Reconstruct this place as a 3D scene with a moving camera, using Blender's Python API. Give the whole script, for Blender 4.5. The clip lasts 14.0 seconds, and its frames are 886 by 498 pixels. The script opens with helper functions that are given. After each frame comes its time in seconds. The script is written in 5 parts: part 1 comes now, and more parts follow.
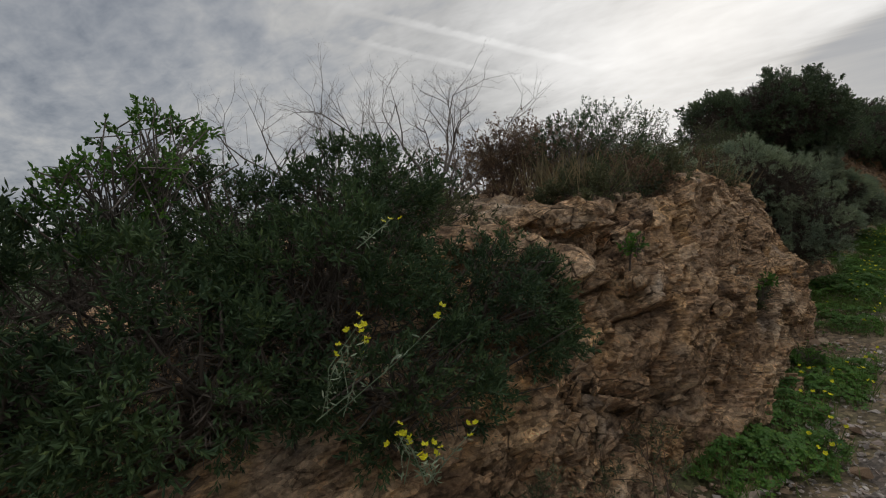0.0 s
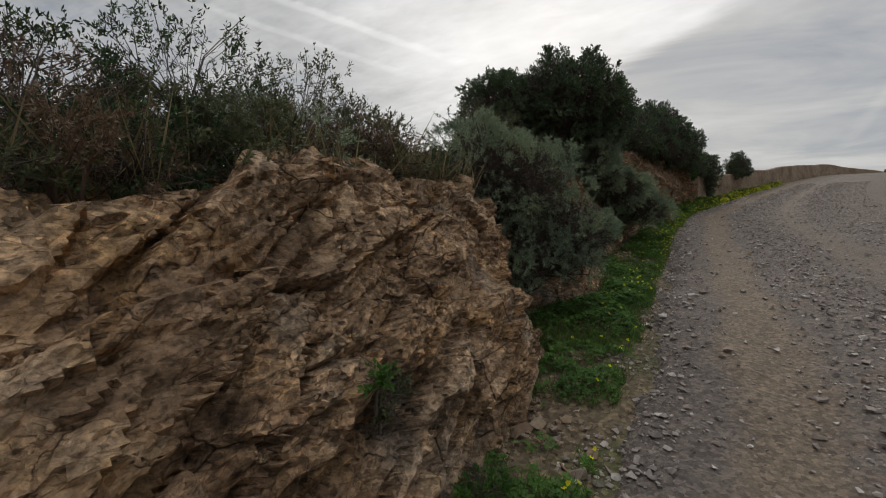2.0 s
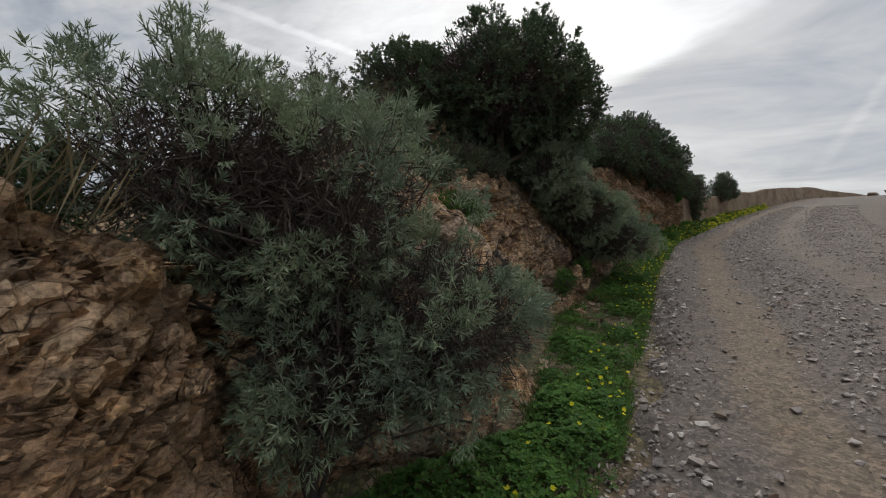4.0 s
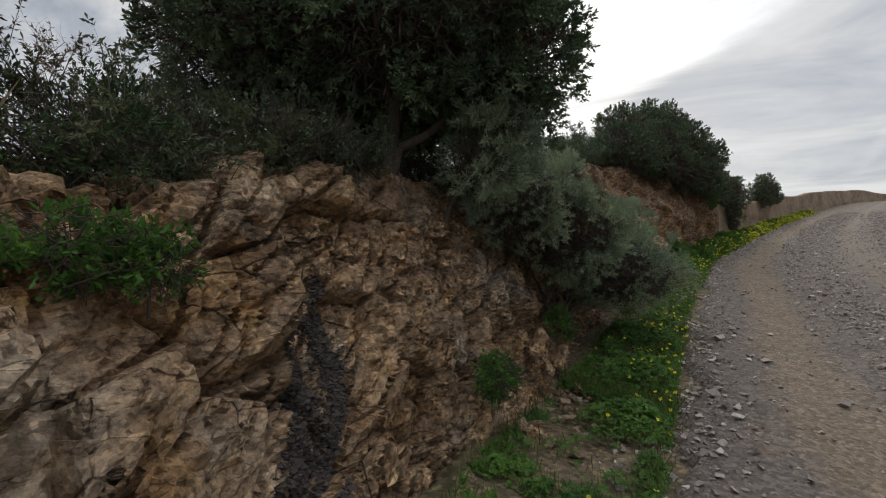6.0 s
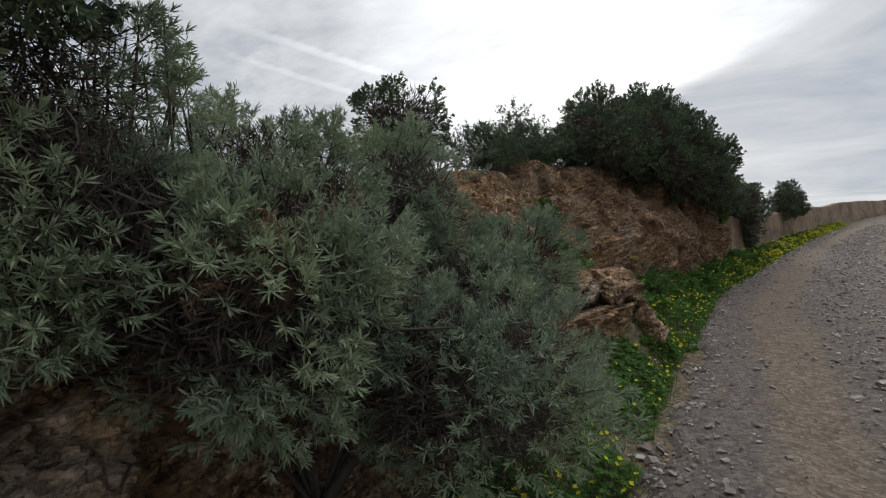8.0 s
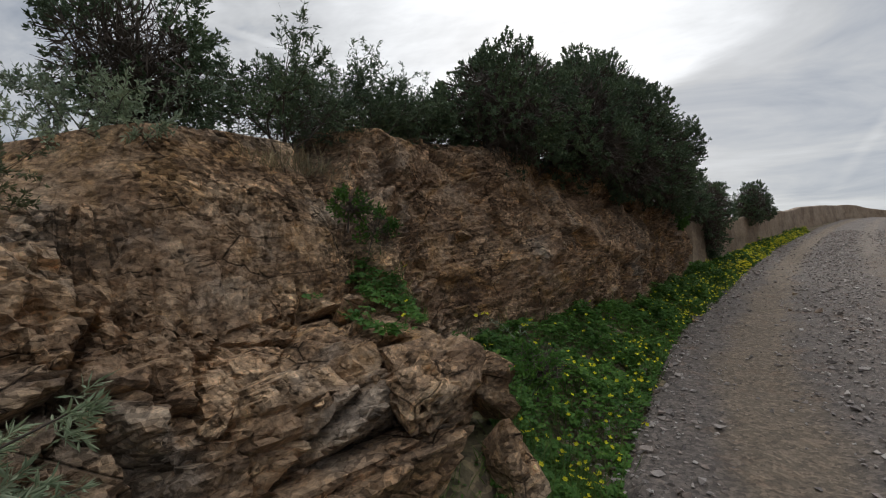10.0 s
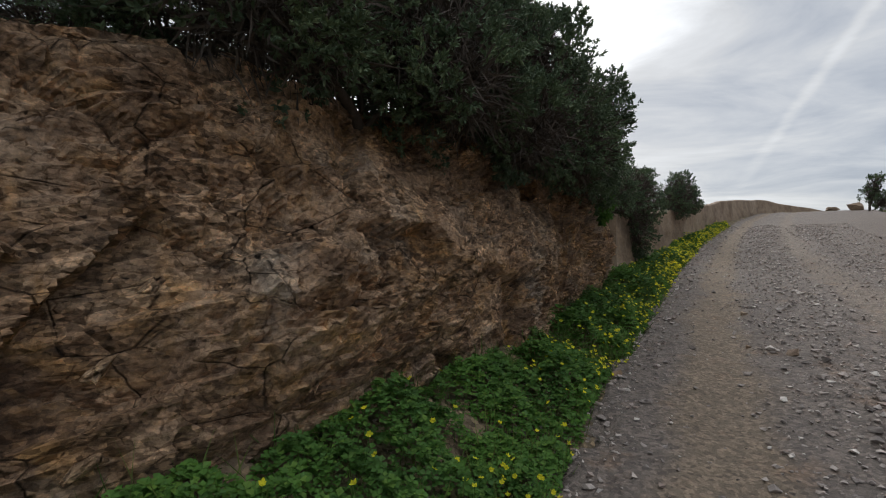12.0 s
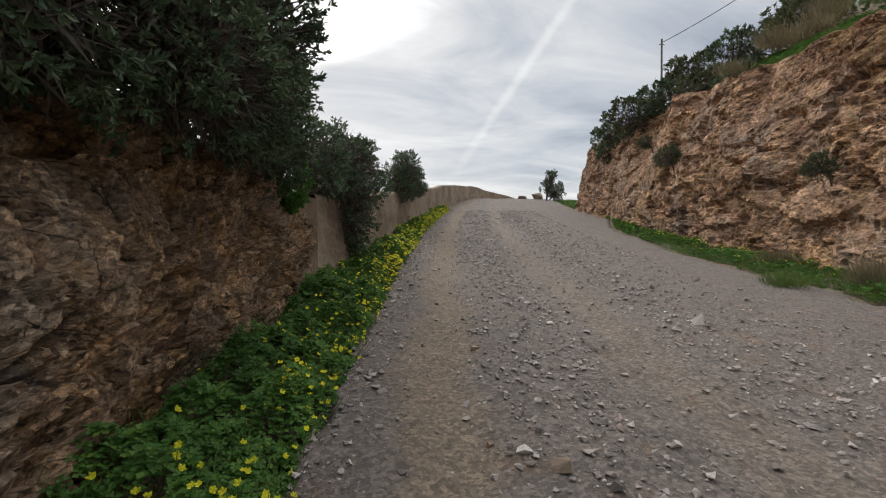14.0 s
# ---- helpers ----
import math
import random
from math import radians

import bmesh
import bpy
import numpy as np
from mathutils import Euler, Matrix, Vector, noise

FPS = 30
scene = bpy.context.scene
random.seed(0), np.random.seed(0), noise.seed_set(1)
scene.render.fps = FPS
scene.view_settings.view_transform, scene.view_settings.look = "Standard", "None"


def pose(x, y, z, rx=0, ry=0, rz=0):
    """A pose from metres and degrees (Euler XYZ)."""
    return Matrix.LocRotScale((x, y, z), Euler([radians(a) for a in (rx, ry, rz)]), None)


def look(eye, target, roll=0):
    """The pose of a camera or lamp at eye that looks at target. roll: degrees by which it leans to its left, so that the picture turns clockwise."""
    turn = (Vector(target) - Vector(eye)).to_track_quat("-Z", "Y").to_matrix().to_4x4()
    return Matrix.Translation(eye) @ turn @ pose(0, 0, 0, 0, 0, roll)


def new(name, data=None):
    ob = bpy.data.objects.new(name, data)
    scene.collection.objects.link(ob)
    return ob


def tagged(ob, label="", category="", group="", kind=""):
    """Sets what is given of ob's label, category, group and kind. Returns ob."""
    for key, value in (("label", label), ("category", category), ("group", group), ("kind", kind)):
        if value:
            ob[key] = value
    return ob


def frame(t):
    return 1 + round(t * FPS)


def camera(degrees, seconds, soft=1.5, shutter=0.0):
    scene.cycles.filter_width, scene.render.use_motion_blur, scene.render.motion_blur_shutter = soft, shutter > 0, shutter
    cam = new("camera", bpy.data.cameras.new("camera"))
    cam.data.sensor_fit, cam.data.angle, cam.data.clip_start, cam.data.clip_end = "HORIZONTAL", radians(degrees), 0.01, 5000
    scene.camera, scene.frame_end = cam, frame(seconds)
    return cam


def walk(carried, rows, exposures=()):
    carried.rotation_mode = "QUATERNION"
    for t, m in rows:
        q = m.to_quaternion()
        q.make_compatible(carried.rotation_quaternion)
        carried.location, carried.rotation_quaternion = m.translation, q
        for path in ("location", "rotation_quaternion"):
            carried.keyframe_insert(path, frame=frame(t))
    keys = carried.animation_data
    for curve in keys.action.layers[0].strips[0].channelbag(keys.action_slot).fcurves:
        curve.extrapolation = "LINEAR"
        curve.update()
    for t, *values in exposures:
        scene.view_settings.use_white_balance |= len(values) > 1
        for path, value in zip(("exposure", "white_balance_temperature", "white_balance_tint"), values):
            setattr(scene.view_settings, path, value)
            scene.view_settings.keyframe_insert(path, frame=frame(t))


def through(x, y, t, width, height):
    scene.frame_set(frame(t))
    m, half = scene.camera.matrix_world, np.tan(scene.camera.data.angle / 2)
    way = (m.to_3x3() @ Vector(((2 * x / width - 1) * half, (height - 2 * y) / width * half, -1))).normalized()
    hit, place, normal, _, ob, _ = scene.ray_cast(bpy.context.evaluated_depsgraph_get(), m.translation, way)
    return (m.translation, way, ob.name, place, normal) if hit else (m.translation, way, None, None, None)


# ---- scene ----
cam = camera(85.4, 14.0, soft=1.1)
METRES, EYE, TILT, LEAN, TURN = 21.0, 1.47, 0.0, 0.0, 46.5
ROWS = [
    (0.0, 0.0, 0.0, 0.0, 0.0, 0.0, -0.0),
    (0.5, 0.0275, 0.0207, 0.0023, -5.71, -0.2, 0.07),
    (1.0, 0.0542, 0.0405, 0.0064, -10.32, -0.44, 0.0),
    (1.5, 0.0783, 0.0647, 0.01, -13.94, -0.19, 0.07),
    (2.0, 0.1035, 0.0896, 0.0133, -16.67, -1.56, 0.1),
    (2.5, 0.1273, 0.1205, 0.0139, -18.81, -1.45, 0.11),
    (3.0, 0.1517, 0.1467, 0.0164, -19.51, -0.46, 0.14),
    (5.5, 0.2626, 0.2688, 0.0427, -15.88, 1.68, 0.06),
    (6.0, 0.29, 0.2959, 0.0445, -15.47, 1.8, 0.16),
    (6.5, 0.3199, 0.3202, 0.0473, -14.93, 2.32, 0.14),
    (7.0, 0.3471, 0.3446, 0.051, -14.27, 2.97, 0.1),
    (7.5, 0.3764, 0.371, 0.0563, -13.23, 3.15, 0.02),
    (8.0, 0.4047, 0.3967, 0.0616, -13.64, 3.16, 0.01),
    (10.5, 0.5323, 0.5241, 0.0825, -17.89, 3.2, 0.0),
    (11.0, 0.5568, 0.5489, 0.0863, -18.8, 2.88, 0.01),
    (11.5, 0.5802, 0.5725, 0.0893, -20.88, 2.42, 0.01),
    (12.0, 0.6066, 0.5974, 0.0934, -24.55, 2.08, 0.01),
    (12.5, 0.6345, 0.6172, 0.0977, -30.35, 1.09, 0.04),
    (13.0, 0.6604, 0.638, 0.103, -37.91, 0.35, 0.15),
    (13.5, 0.6893, 0.6589, 0.1057, -46.16, 0.08, 0.07),
    (14.0, 0.7173, 0.6796, 0.1098, -54.93, -0.83, 0.1),
]
walk(cam, [(t, pose(0, 0, EYE, TILT, LEAN, TURN) @ pose(METRES * x, METRES * y, METRES * z, 90 + pitch, roll, yaw)) for t, x, y, z, yaw, pitch, roll in ROWS],
     exposures=[(0.0, -0.28, 6500, 10), (2.0, -0.24, 6450, 10), (2.6, -0.22, 6350, 10), (3.2, 0.0, 6250, 10), (5.5, 0.08, 6350, 10), (6.3, 0.25, 6300, 10), (7.0, 0.4, 6250, 10), (8.2, 0.08, 6150, 10), (10.3, 0.0, 6200, 10), (11.5, 0.1, 6150, 10), (12.5, 0.33, 6200, 10), (14.0, 0.4, 6300, 10)])

# ---- sky, sun and light ----
SUN_DIR = Vector((-0.27, 0.85, 0.45)).normalized()
world = bpy.data.worlds.new("World")
scene.world = world
world.use_nodes = True
WN, WL = world.node_tree.nodes, world.node_tree.links
WN.clear()


def wnode(kind, **values):
    n = WN.new(kind)
    for key, value in values.items():
        n.inputs[int(key[1:])].default_value = value
    return n


def wmath(op, a, b=None, c=None, clamp=False):
    n = WN.new("ShaderNodeMath")
    n.operation, n.use_clamp = op, clamp
    for i, v in enumerate((a, b, c)):
        if v is None:
            continue
        if isinstance(v, (int, float)):
            n.inputs[i].default_value = v
        else:
            WL.new(v, n.inputs[i])
    return n.outputs[0]


def wvec(op, a, b=None):
    n = WN.new("ShaderNodeVectorMath")
    n.operation = op
    for i, v in enumerate((a, b)):
        if v is None:
            continue
        if isinstance(v, (tuple, Vector)):
            n.inputs[i].default_value = v
        else:
            WL.new(v, n.inputs[i])
    return n.outputs["Value"] if op == "DOT_PRODUCT" else n.outputs[0]


def wstep(v, lo, hi):
    n = WN.new("ShaderNodeMapRange")
    n.interpolation_type = "SMOOTHSTEP"
    WL.new(v, n.inputs[0])
    n.inputs[1].default_value, n.inputs[2].default_value = lo, hi
    return n.outputs[0]


def wnoise(vec, scale, detail, rough=0.55, distort=0.0):
    n = WN.new("ShaderNodeTexNoise")
    WL.new(vec, n.inputs["Vector"])
    n.inputs["Scale"].default_value, n.inputs["Detail"].default_value = scale, detail
    n.inputs["Roughness"].default_value, n.inputs["Distortion"].default_value = rough, distort
    return n.outputs[0]


sky_dir = wvec("NORMALIZE", WN.new("ShaderNodeTexCoord").outputs["Generated"])
sep = WN.new("ShaderNodeSeparateXYZ")
WL.new(sky_dir, sep.inputs[0])
lift = wmath("ADD", wmath("MAXIMUM", sep.outputs[2], 0.0), 0.16)
comb = WN.new("ShaderNodeCombineXYZ")
WL.new(wmath("DIVIDE", sep.outputs[0], lift), comb.inputs[0])
WL.new(wmath("DIVIDE", sep.outputs[1], lift), comb.inputs[1])
deck = comb.outputs[0]
# high cloud deck: broad sheets, mackerel ripples, the bright veil around the hidden sun
broad = wnoise(deck, 0.75, 5, 0.55, 0.4)
streak_map = WN.new("ShaderNodeMapping")
streak_map.inputs["Rotation"].default_value = (0, 0, radians(-35))
streak_map.inputs["Scale"].default_value = (1.0, 1.9, 1.0)
WL.new(deck, streak_map.inputs[0])
streaks = wnoise(streak_map.outputs[0], 1.1, 6, 0.6, 0.6)
ripple = wnoise(streak_map.outputs[0], 7.0, 3, 0.6, 0.3)
glow = wvec("DOT_PRODUCT", sky_dir, tuple(SUN_DIR))
near_sun = wstep(glow, 0.87, 0.995)
wide_sun = wstep(glow, 0.4, 1.0)
edge_n = Vector((0.12, 0.90, 0.415)).cross(Vector((-0.075, 0.943, 0.325))).normalized()
if edge_n.dot(SUN_DIR) < 0:
    edge_n = -edge_n
edge = wstep(wmath("ADD", wvec("DOT_PRODUCT", sky_dir, tuple(edge_n)), wmath("MULTIPLY", wmath("SUBTRACT", streaks, 0.5), 0.10)), -0.012, 0.035)


def contrail(a, b, width, soft):
    """A thin vapour trail along the great circle from a to b."""
    a, b = Vector(a).normalized(), Vector(b).normalized()
    n, mid = a.cross(b).normalized(), (a + b).normalized()
    off = wmath("ABSOLUTE", wmath("ADD", wvec("DOT_PRODUCT", sky_dir, tuple(n)), wmath("MULTIPLY", wmath("SUBTRACT", ripple, 0.5), 0.012)))
    line = wstep(off, width, width * soft)
    reach = wstep(wvec("DOT_PRODUCT", sky_dir, tuple(mid)), mid.dot(a) - 0.03, mid.dot(a) + 0.02)
    return wmath("MULTIPLY", line, reach)


trails = wmath("ADD", wmath("MULTIPLY", contrail((-0.713, 0.554, 0.429), (-0.498, 0.79, 0.358), 0.010, 0.2), 0.6),
               wmath("MULTIPLY", contrail((-0.73, 0.567, 0.382), (-0.589, 0.735, 0.336), 0.008, 0.2), 0.5))
trails = wmath("ADD", trails, wmath("MULTIPLY", contrail((0.356, 0.827, 0.435), (0.218, 0.952, 0.215), 0.014, 0.05), 0.4))
body = wmath("ADD", wmath("MULTIPLY", wmath("SUBTRACT", broad, 0.5), 0.55), wmath("MULTIPLY", wmath("SUBTRACT", streaks, 0.5), 0.75))
body = wmath("ADD", body, wmath("MULTIPLY", wmath("MULTIPLY", wmath("SUBTRACT", ripple, 0.5), 0.35), edge))
haze = wstep(sep.outputs[2], 0.16, 0.0)
level = wmath("ADD", 0.395, wmath("MULTIPLY", body, 0.92))
level = wmath("ADD", level, wmath("MULTIPLY", wide_sun, 0.21))
level = wmath("ADD", level, wmath("MULTIPLY", haze, 0.12))
level = wmath("ADD", level, wmath("MULTIPLY", wmath("MULTIPLY", near_sun, edge), 0.42))
level = wmath("ADD", level, wmath("MULTIPLY", trails, 0.28))
# an overcast sky is brightest overhead
zenith = wmath("ADD", 1.0, wmath("MULTIPLY", wstep(sep.outputs[2], 0.42, 0.95), 1.9))
level = wmath("MULTIPLY", wmath("MAXIMUM", level, 0.1), zenith)
tint = WN.new("ShaderNodeValToRGB")
WL.new(level, tint.inputs[0])
tint.color_ramp.elements[0].position, tint.color_ramp.elements[0].color = 0.28, (0.86, 0.95, 1.10, 1)
tint.color_ramp.elements[1].position, tint.color_ramp.elements[1].color = 0.62, (1.0, 0.99, 0.965, 1)
cloud = WN.new("ShaderNodeVectorMath")
cloud.operation = "SCALE"
WL.new(tint.outputs[0], cloud.inputs[0])
WL.new(level, cloud.inputs["Scale"])
blue = WN.new("ShaderNodeTexSky")
blue.sky_type, blue.sun_disc = "NISHITA", False
blue.sun_elevation = math.asin(SUN_DIR.z)
blue.sun_rotation = math.atan2(SUN_DIR.x, SUN_DIR.y)
air = WN.new("ShaderNodeVectorMath")
air.operation = "SCALE"
WL.new(blue.outputs[0], air.inputs[0])
air.inputs["Scale"].default_value = 0.06
cover = WN.new("ShaderNodeMix")
cover.data_type = "VECTOR"
cover.inputs[0].default_value = 0.88
WL.new(air.outputs[0], cover.inputs[4])
WL.new(cloud.outputs[0], cover.inputs[5])
back = WN.new("ShaderNodeBackground")
WL.new(cover.outputs[1], back.inputs[0])
back.inputs[1].default_value = 1.0
WL.new(back.outputs[0], WN.new("ShaderNodeOutputWorld").inputs[0])

sun_data = bpy.data.lights.new("sun", "SUN")
sun_data.energy, sun_data.angle, sun_data.color = 1.3, radians(20), (1.0, 0.93, 0.84)
sun = new("sun", sun_data)
sun.matrix_world = look(SUN_DIR * 50, (0, 0, 0))

# ---- materials ----
def material(name, build):
    m = bpy.data.materials.new(name)
    m.use_nodes = True
    nodes, links = m.node_tree.nodes, m.node_tree.links
    build(nodes, links, nodes["Principled BSDF"])
    return m


def tex_noise(nodes, links, scale, detail=5, rough=0.6, stretch=None, turn=(0, 0, 0), distort=0.0):
    co = nodes.new("ShaderNodeTexCoord").outputs["Object"]
    if stretch:
        mp = nodes.new("ShaderNodeMapping")
        mp.inputs["Scale"].default_value, mp.inputs["Rotation"].default_value = stretch, [radians(a) for a in turn]
        links.new(co, mp.inputs[0])
        co = mp.outputs[0]
    n = nodes.new("ShaderNodeTexNoise")
    n.inputs["Scale"].default_value, n.inputs["Detail"].default_value = scale, detail
    n.inputs["Roughness"].default_value, n.inputs["Distortion"].default_value = rough, distort
    links.new(co, n.inputs["Vector"])
    return n.outputs[0]


def ramp(nodes, links, fac, stops):
    r = nodes.new("ShaderNodeValToRGB")
    els = r.color_ramp.elements
    while len(els) < len(stops):
        els.new(0.5)
    for e, (p, c) in zip(els, stops):
        e.position, e.color = p, (*c, 1)
    links.new(fac, r.inputs[0])
    return r.outputs[0]


def blend(nodes, links, fac, a, b, how="MIX"):
    m = nodes.new("ShaderNodeMix")
    m.data_type, m.blend_type = "RGBA", how
    for v, i in ((fac, 0), (a, 6), (b, 7)):
        if isinstance(v, (int, float)):
            m.inputs[i].default_value = v
        elif isinstance(v, tuple):
            m.inputs[i].default_value = (*v, 1)
        else:
            links.new(v, m.inputs[i])
    return m.outputs[2]


def bump(nodes, links, bsdf, heights):
    last = None
    for h, strength, distance in heights:
        b = nodes.new("ShaderNodeBump")
        b.inputs["Strength"].default_value, b.inputs["Distance"].default_value = strength, distance
        links.new(h, b.inputs["Height"])
        if last:
            links.new(last, b.inputs["Normal"])
        last = b.outputs[0]
    links.new(last, bsdf.inputs["Normal"])


def shards(nodes, links, scale, stretch, turn):
    """Angular fragments: a value for each, and their tilted faces as a height."""
    mp = nodes.new("ShaderNodeMapping")
    mp.inputs["Scale"].default_value, mp.inputs["Rotation"].default_value = stretch, [radians(a) for a in turn]
    co = nodes.new("ShaderNodeTexCoord").outputs["Object"]
    n = nodes.new("ShaderNodeTexNoise")
    n.inputs["Scale"].default_value, n.inputs["Detail"].default_value = scale * 0.5, 3
    links.new(co, n.inputs["Vector"])
    bend = nodes.new("ShaderNodeVectorMath")
    bend.operation = "MULTIPLY_ADD"
    links.new(n.outputs["Color"], bend.inputs[0])
    bend.inputs[1].default_value = (0.07 / scale,) * 3
    links.new(co, bend.inputs[2])
    links.new(bend.outputs[0], mp.inputs[0])
    v = nodes.new("ShaderNodeTexVoronoi")
    v.feature, v.inputs["Scale"].default_value = "F1", scale
    links.new(mp.outputs[0], v.inputs["Vector"])
    one = nodes.new("ShaderNodeSeparateColor")
    links.new(v.outputs["Color"], one.inputs[0])
    # every fragment is a plane with a slope of its own
    off, lean, dot = [nodes.new("ShaderNodeVectorMath") for _ in range(3)]
    off.operation, lean.operation, dot.operation = "SUBTRACT", "SUBTRACT", "DOT_PRODUCT"
    links.new(mp.outputs[0], off.inputs[0]), links.new(v.outputs["Position"], off.inputs[1])
    links.new(v.outputs["Color"], lean.inputs[0])
    lean.inputs[1].default_value = (0.5, 0.5, 0.5)
    links.new(off.outputs[0], dot.inputs[0]), links.new(lean.outputs[0], dot.inputs[1])
    return one.outputs[0], dot.outputs["Value"]


def cracks(nodes, links, scale, stretch, turn, wide):
    """Broken lines of open joints: 0 in the crack, 1 on the rock."""
    mp = nodes.new("ShaderNodeMapping")
    mp.inputs["Scale"].default_value, mp.inputs["Rotation"].default_value = stretch, [radians(a) for a in turn]
    links.new(nodes.new("ShaderNodeTexCoord").outputs["Object"], mp.inputs[0])
    v = nodes.new("ShaderNodeTexVoronoi")
    v.feature, v.inputs["Scale"].default_value = "DISTANCE_TO_EDGE", scale
    links.new(mp.outputs[0], v.inputs["Vector"])
    line = ramp(nodes, links, v.outputs["Distance"], [(0.0, (0, 0, 0)), (wide, (1, 1, 1))])
    gate = ramp(nodes, links, tex_noise(nodes, links, scale * 1.1, 3, 0.6), [(0.47, (1, 1, 1)), (0.56, (0, 0, 0))])
    return blend(nodes, links, 1.0, line, gate, "LIGHTEN")


def rock_material(name, light, mid, dark, ochre, dip, strat=3.0, size=1.0, joints=None):
    def build(nodes, links, bsdf):
        big = tex_noise(nodes, links, 1.3 * size, 4, 0.6, distort=0.5)
        beds = tex_noise(nodes, links, 1.0 * size, 8, 0.7, (1.2, 1.6, strat), (dip, 0, 0), 0.1)
        grain = tex_noise(nodes, links, 30 * size, 7, 0.75)
        stain = tex_noise(nodes, links, 2.2 * size, 5, 0.65, distort=1.0)
        cell, cell_face = shards(nodes, links, 5 * size, (1, 0.75, 1.5), (dip, 0, 0))
        bit, bit_face = shards(nodes, links, 15 * size, (1, 0.7, 1.7), (dip + 6, 0, 0))
        chip, chip_face = shards(nodes, links, 44 * size, (1, 0.75, 1.6), (dip - 5, 0, 0))
        joint = cracks(nodes, links, 2.6 * size, (1, 0.7, 1.5), (dip - 4 if joints is None else joints, 0, 0), 0.013)
        split = cracks(nodes, links, 9 * size, (1, 0.6, 1.9), (dip + 5 if joints is None else joints + 8, 0, 0), 0.03)
        streak = tex_noise(nodes, links, 9 * size, 6, 0.7, (1, 0.7, 1.9), (dip, 0, 0), 0.6)
        c = ramp(nodes, links, beds, [(0.34, dark), (0.46, mid), (0.58, light), (0.70, mid)])
        c = blend(nodes, links, ramp(nodes, links, stain, [(0.50, (0, 0, 0)), (0.64, (0.7, 0.7, 0.7))]), c, ochre)
        grey = tuple(sum(light) / 3 * k for k in (1.06, 0.98, 0.88))
        c = blend(nodes, links, ramp(nodes, links, big, [(0.52, (0, 0, 0)), (0.68, (0.55, 0.55, 0.55))]), c, grey)
        # crumbled stretches beside smooth, sound ones
        crumbled = ramp(nodes, links, tex_noise(nodes, links, 1.7 * size, 4, 0.6, (1, 1, 1.6), (dip, 0, 0)), [(0.40, (0.22, 0.22, 0.22)), (0.58, (1, 1, 1))])
        c = blend(nodes, links, 0.8, c, ramp(nodes, links, cell, [(0.0, (0.6, 0.56, 0.53)), (0.6, (1.0, 1.0, 1.0)), (1.0, (1.3, 1.28, 1.22))]), "MULTIPLY")
        c = blend(nodes, links, crumbled, c, ramp(nodes, links, bit, [(0.0, (0.55, 0.53, 0.5)), (0.5, (0.95, 0.95, 0.95)), (1.0, (1.5, 1.46, 1.38))]), "MULTIPLY")
        c = blend(nodes, links, crumbled, c, ramp(nodes, links, chip, [(0.0, (0.45, 0.43, 0.4)), (0.5, (0.95, 0.95, 0.95)), (1.0, (1.5, 1.46, 1.38))]), "MULTIPLY")
        c = blend(nodes, links, 0.75, c, ramp(nodes, links, streak, [(0.30, (0.5, 0.46, 0.43)), (0.46, (0.98, 0.98, 0.98)), (0.68, (1.3, 1.28, 1.24))]), "MULTIPLY")
        for gap, depth in ((joint, 0.22), (split, 0.6)):
            c = blend(nodes, links, 1.0, c, ramp(nodes, links, gap, [(0.0, (depth, depth * 0.93, depth * 0.88)), (1.0, (1, 1, 1))]), "MULTIPLY")
        c = blend(nodes, links, 0.85, c, ramp(nodes, links, grain, [(0.34, (0.36, 0.35, 0.34)), (0.5, (0.98, 0.98, 0.98)), (0.66, (1.5, 1.46, 1.4))]), "MULTIPLY")
        links.new(c, bsdf.inputs["Base Color"])
        bsdf.inputs["Roughness"].default_value = 0.9
        bsdf.inputs["Specular IOR Level"].default_value = 0.25
        bump(nodes, links, bsdf, [(cell_face, 0.9, 0.8), (bit_face, 0.9, 1.0), (chip_face, 0.8, 1.3), (joint, 0.8, 0.03 / size), (split, 0.6, 0.012 / size), (streak, 0.6, 0.03 / size), (grain, 0.8, 0.012 / size)])
    return material(name, build)


ROCK = rock_material("schist_rock", (0.51, 0.37, 0.25), (0.37, 0.25, 0.16), (0.165, 0.108, 0.07), (0.46, 0.29, 0.14), 28)
OLD_ROCK = rock_material("weathered_rock", (0.47, 0.335, 0.23), (0.32, 0.215, 0.142), (0.14, 0.092, 0.062), (0.44, 0.265, 0.12), 14, 2.0, 1.0, 68)
CLIFF = rock_material("red_rock", (0.44, 0.285, 0.195), (0.36, 0.22, 0.14), (0.22, 0.125, 0.085), (0.43, 0.28, 0.145), 12, 2.0, 0.5)


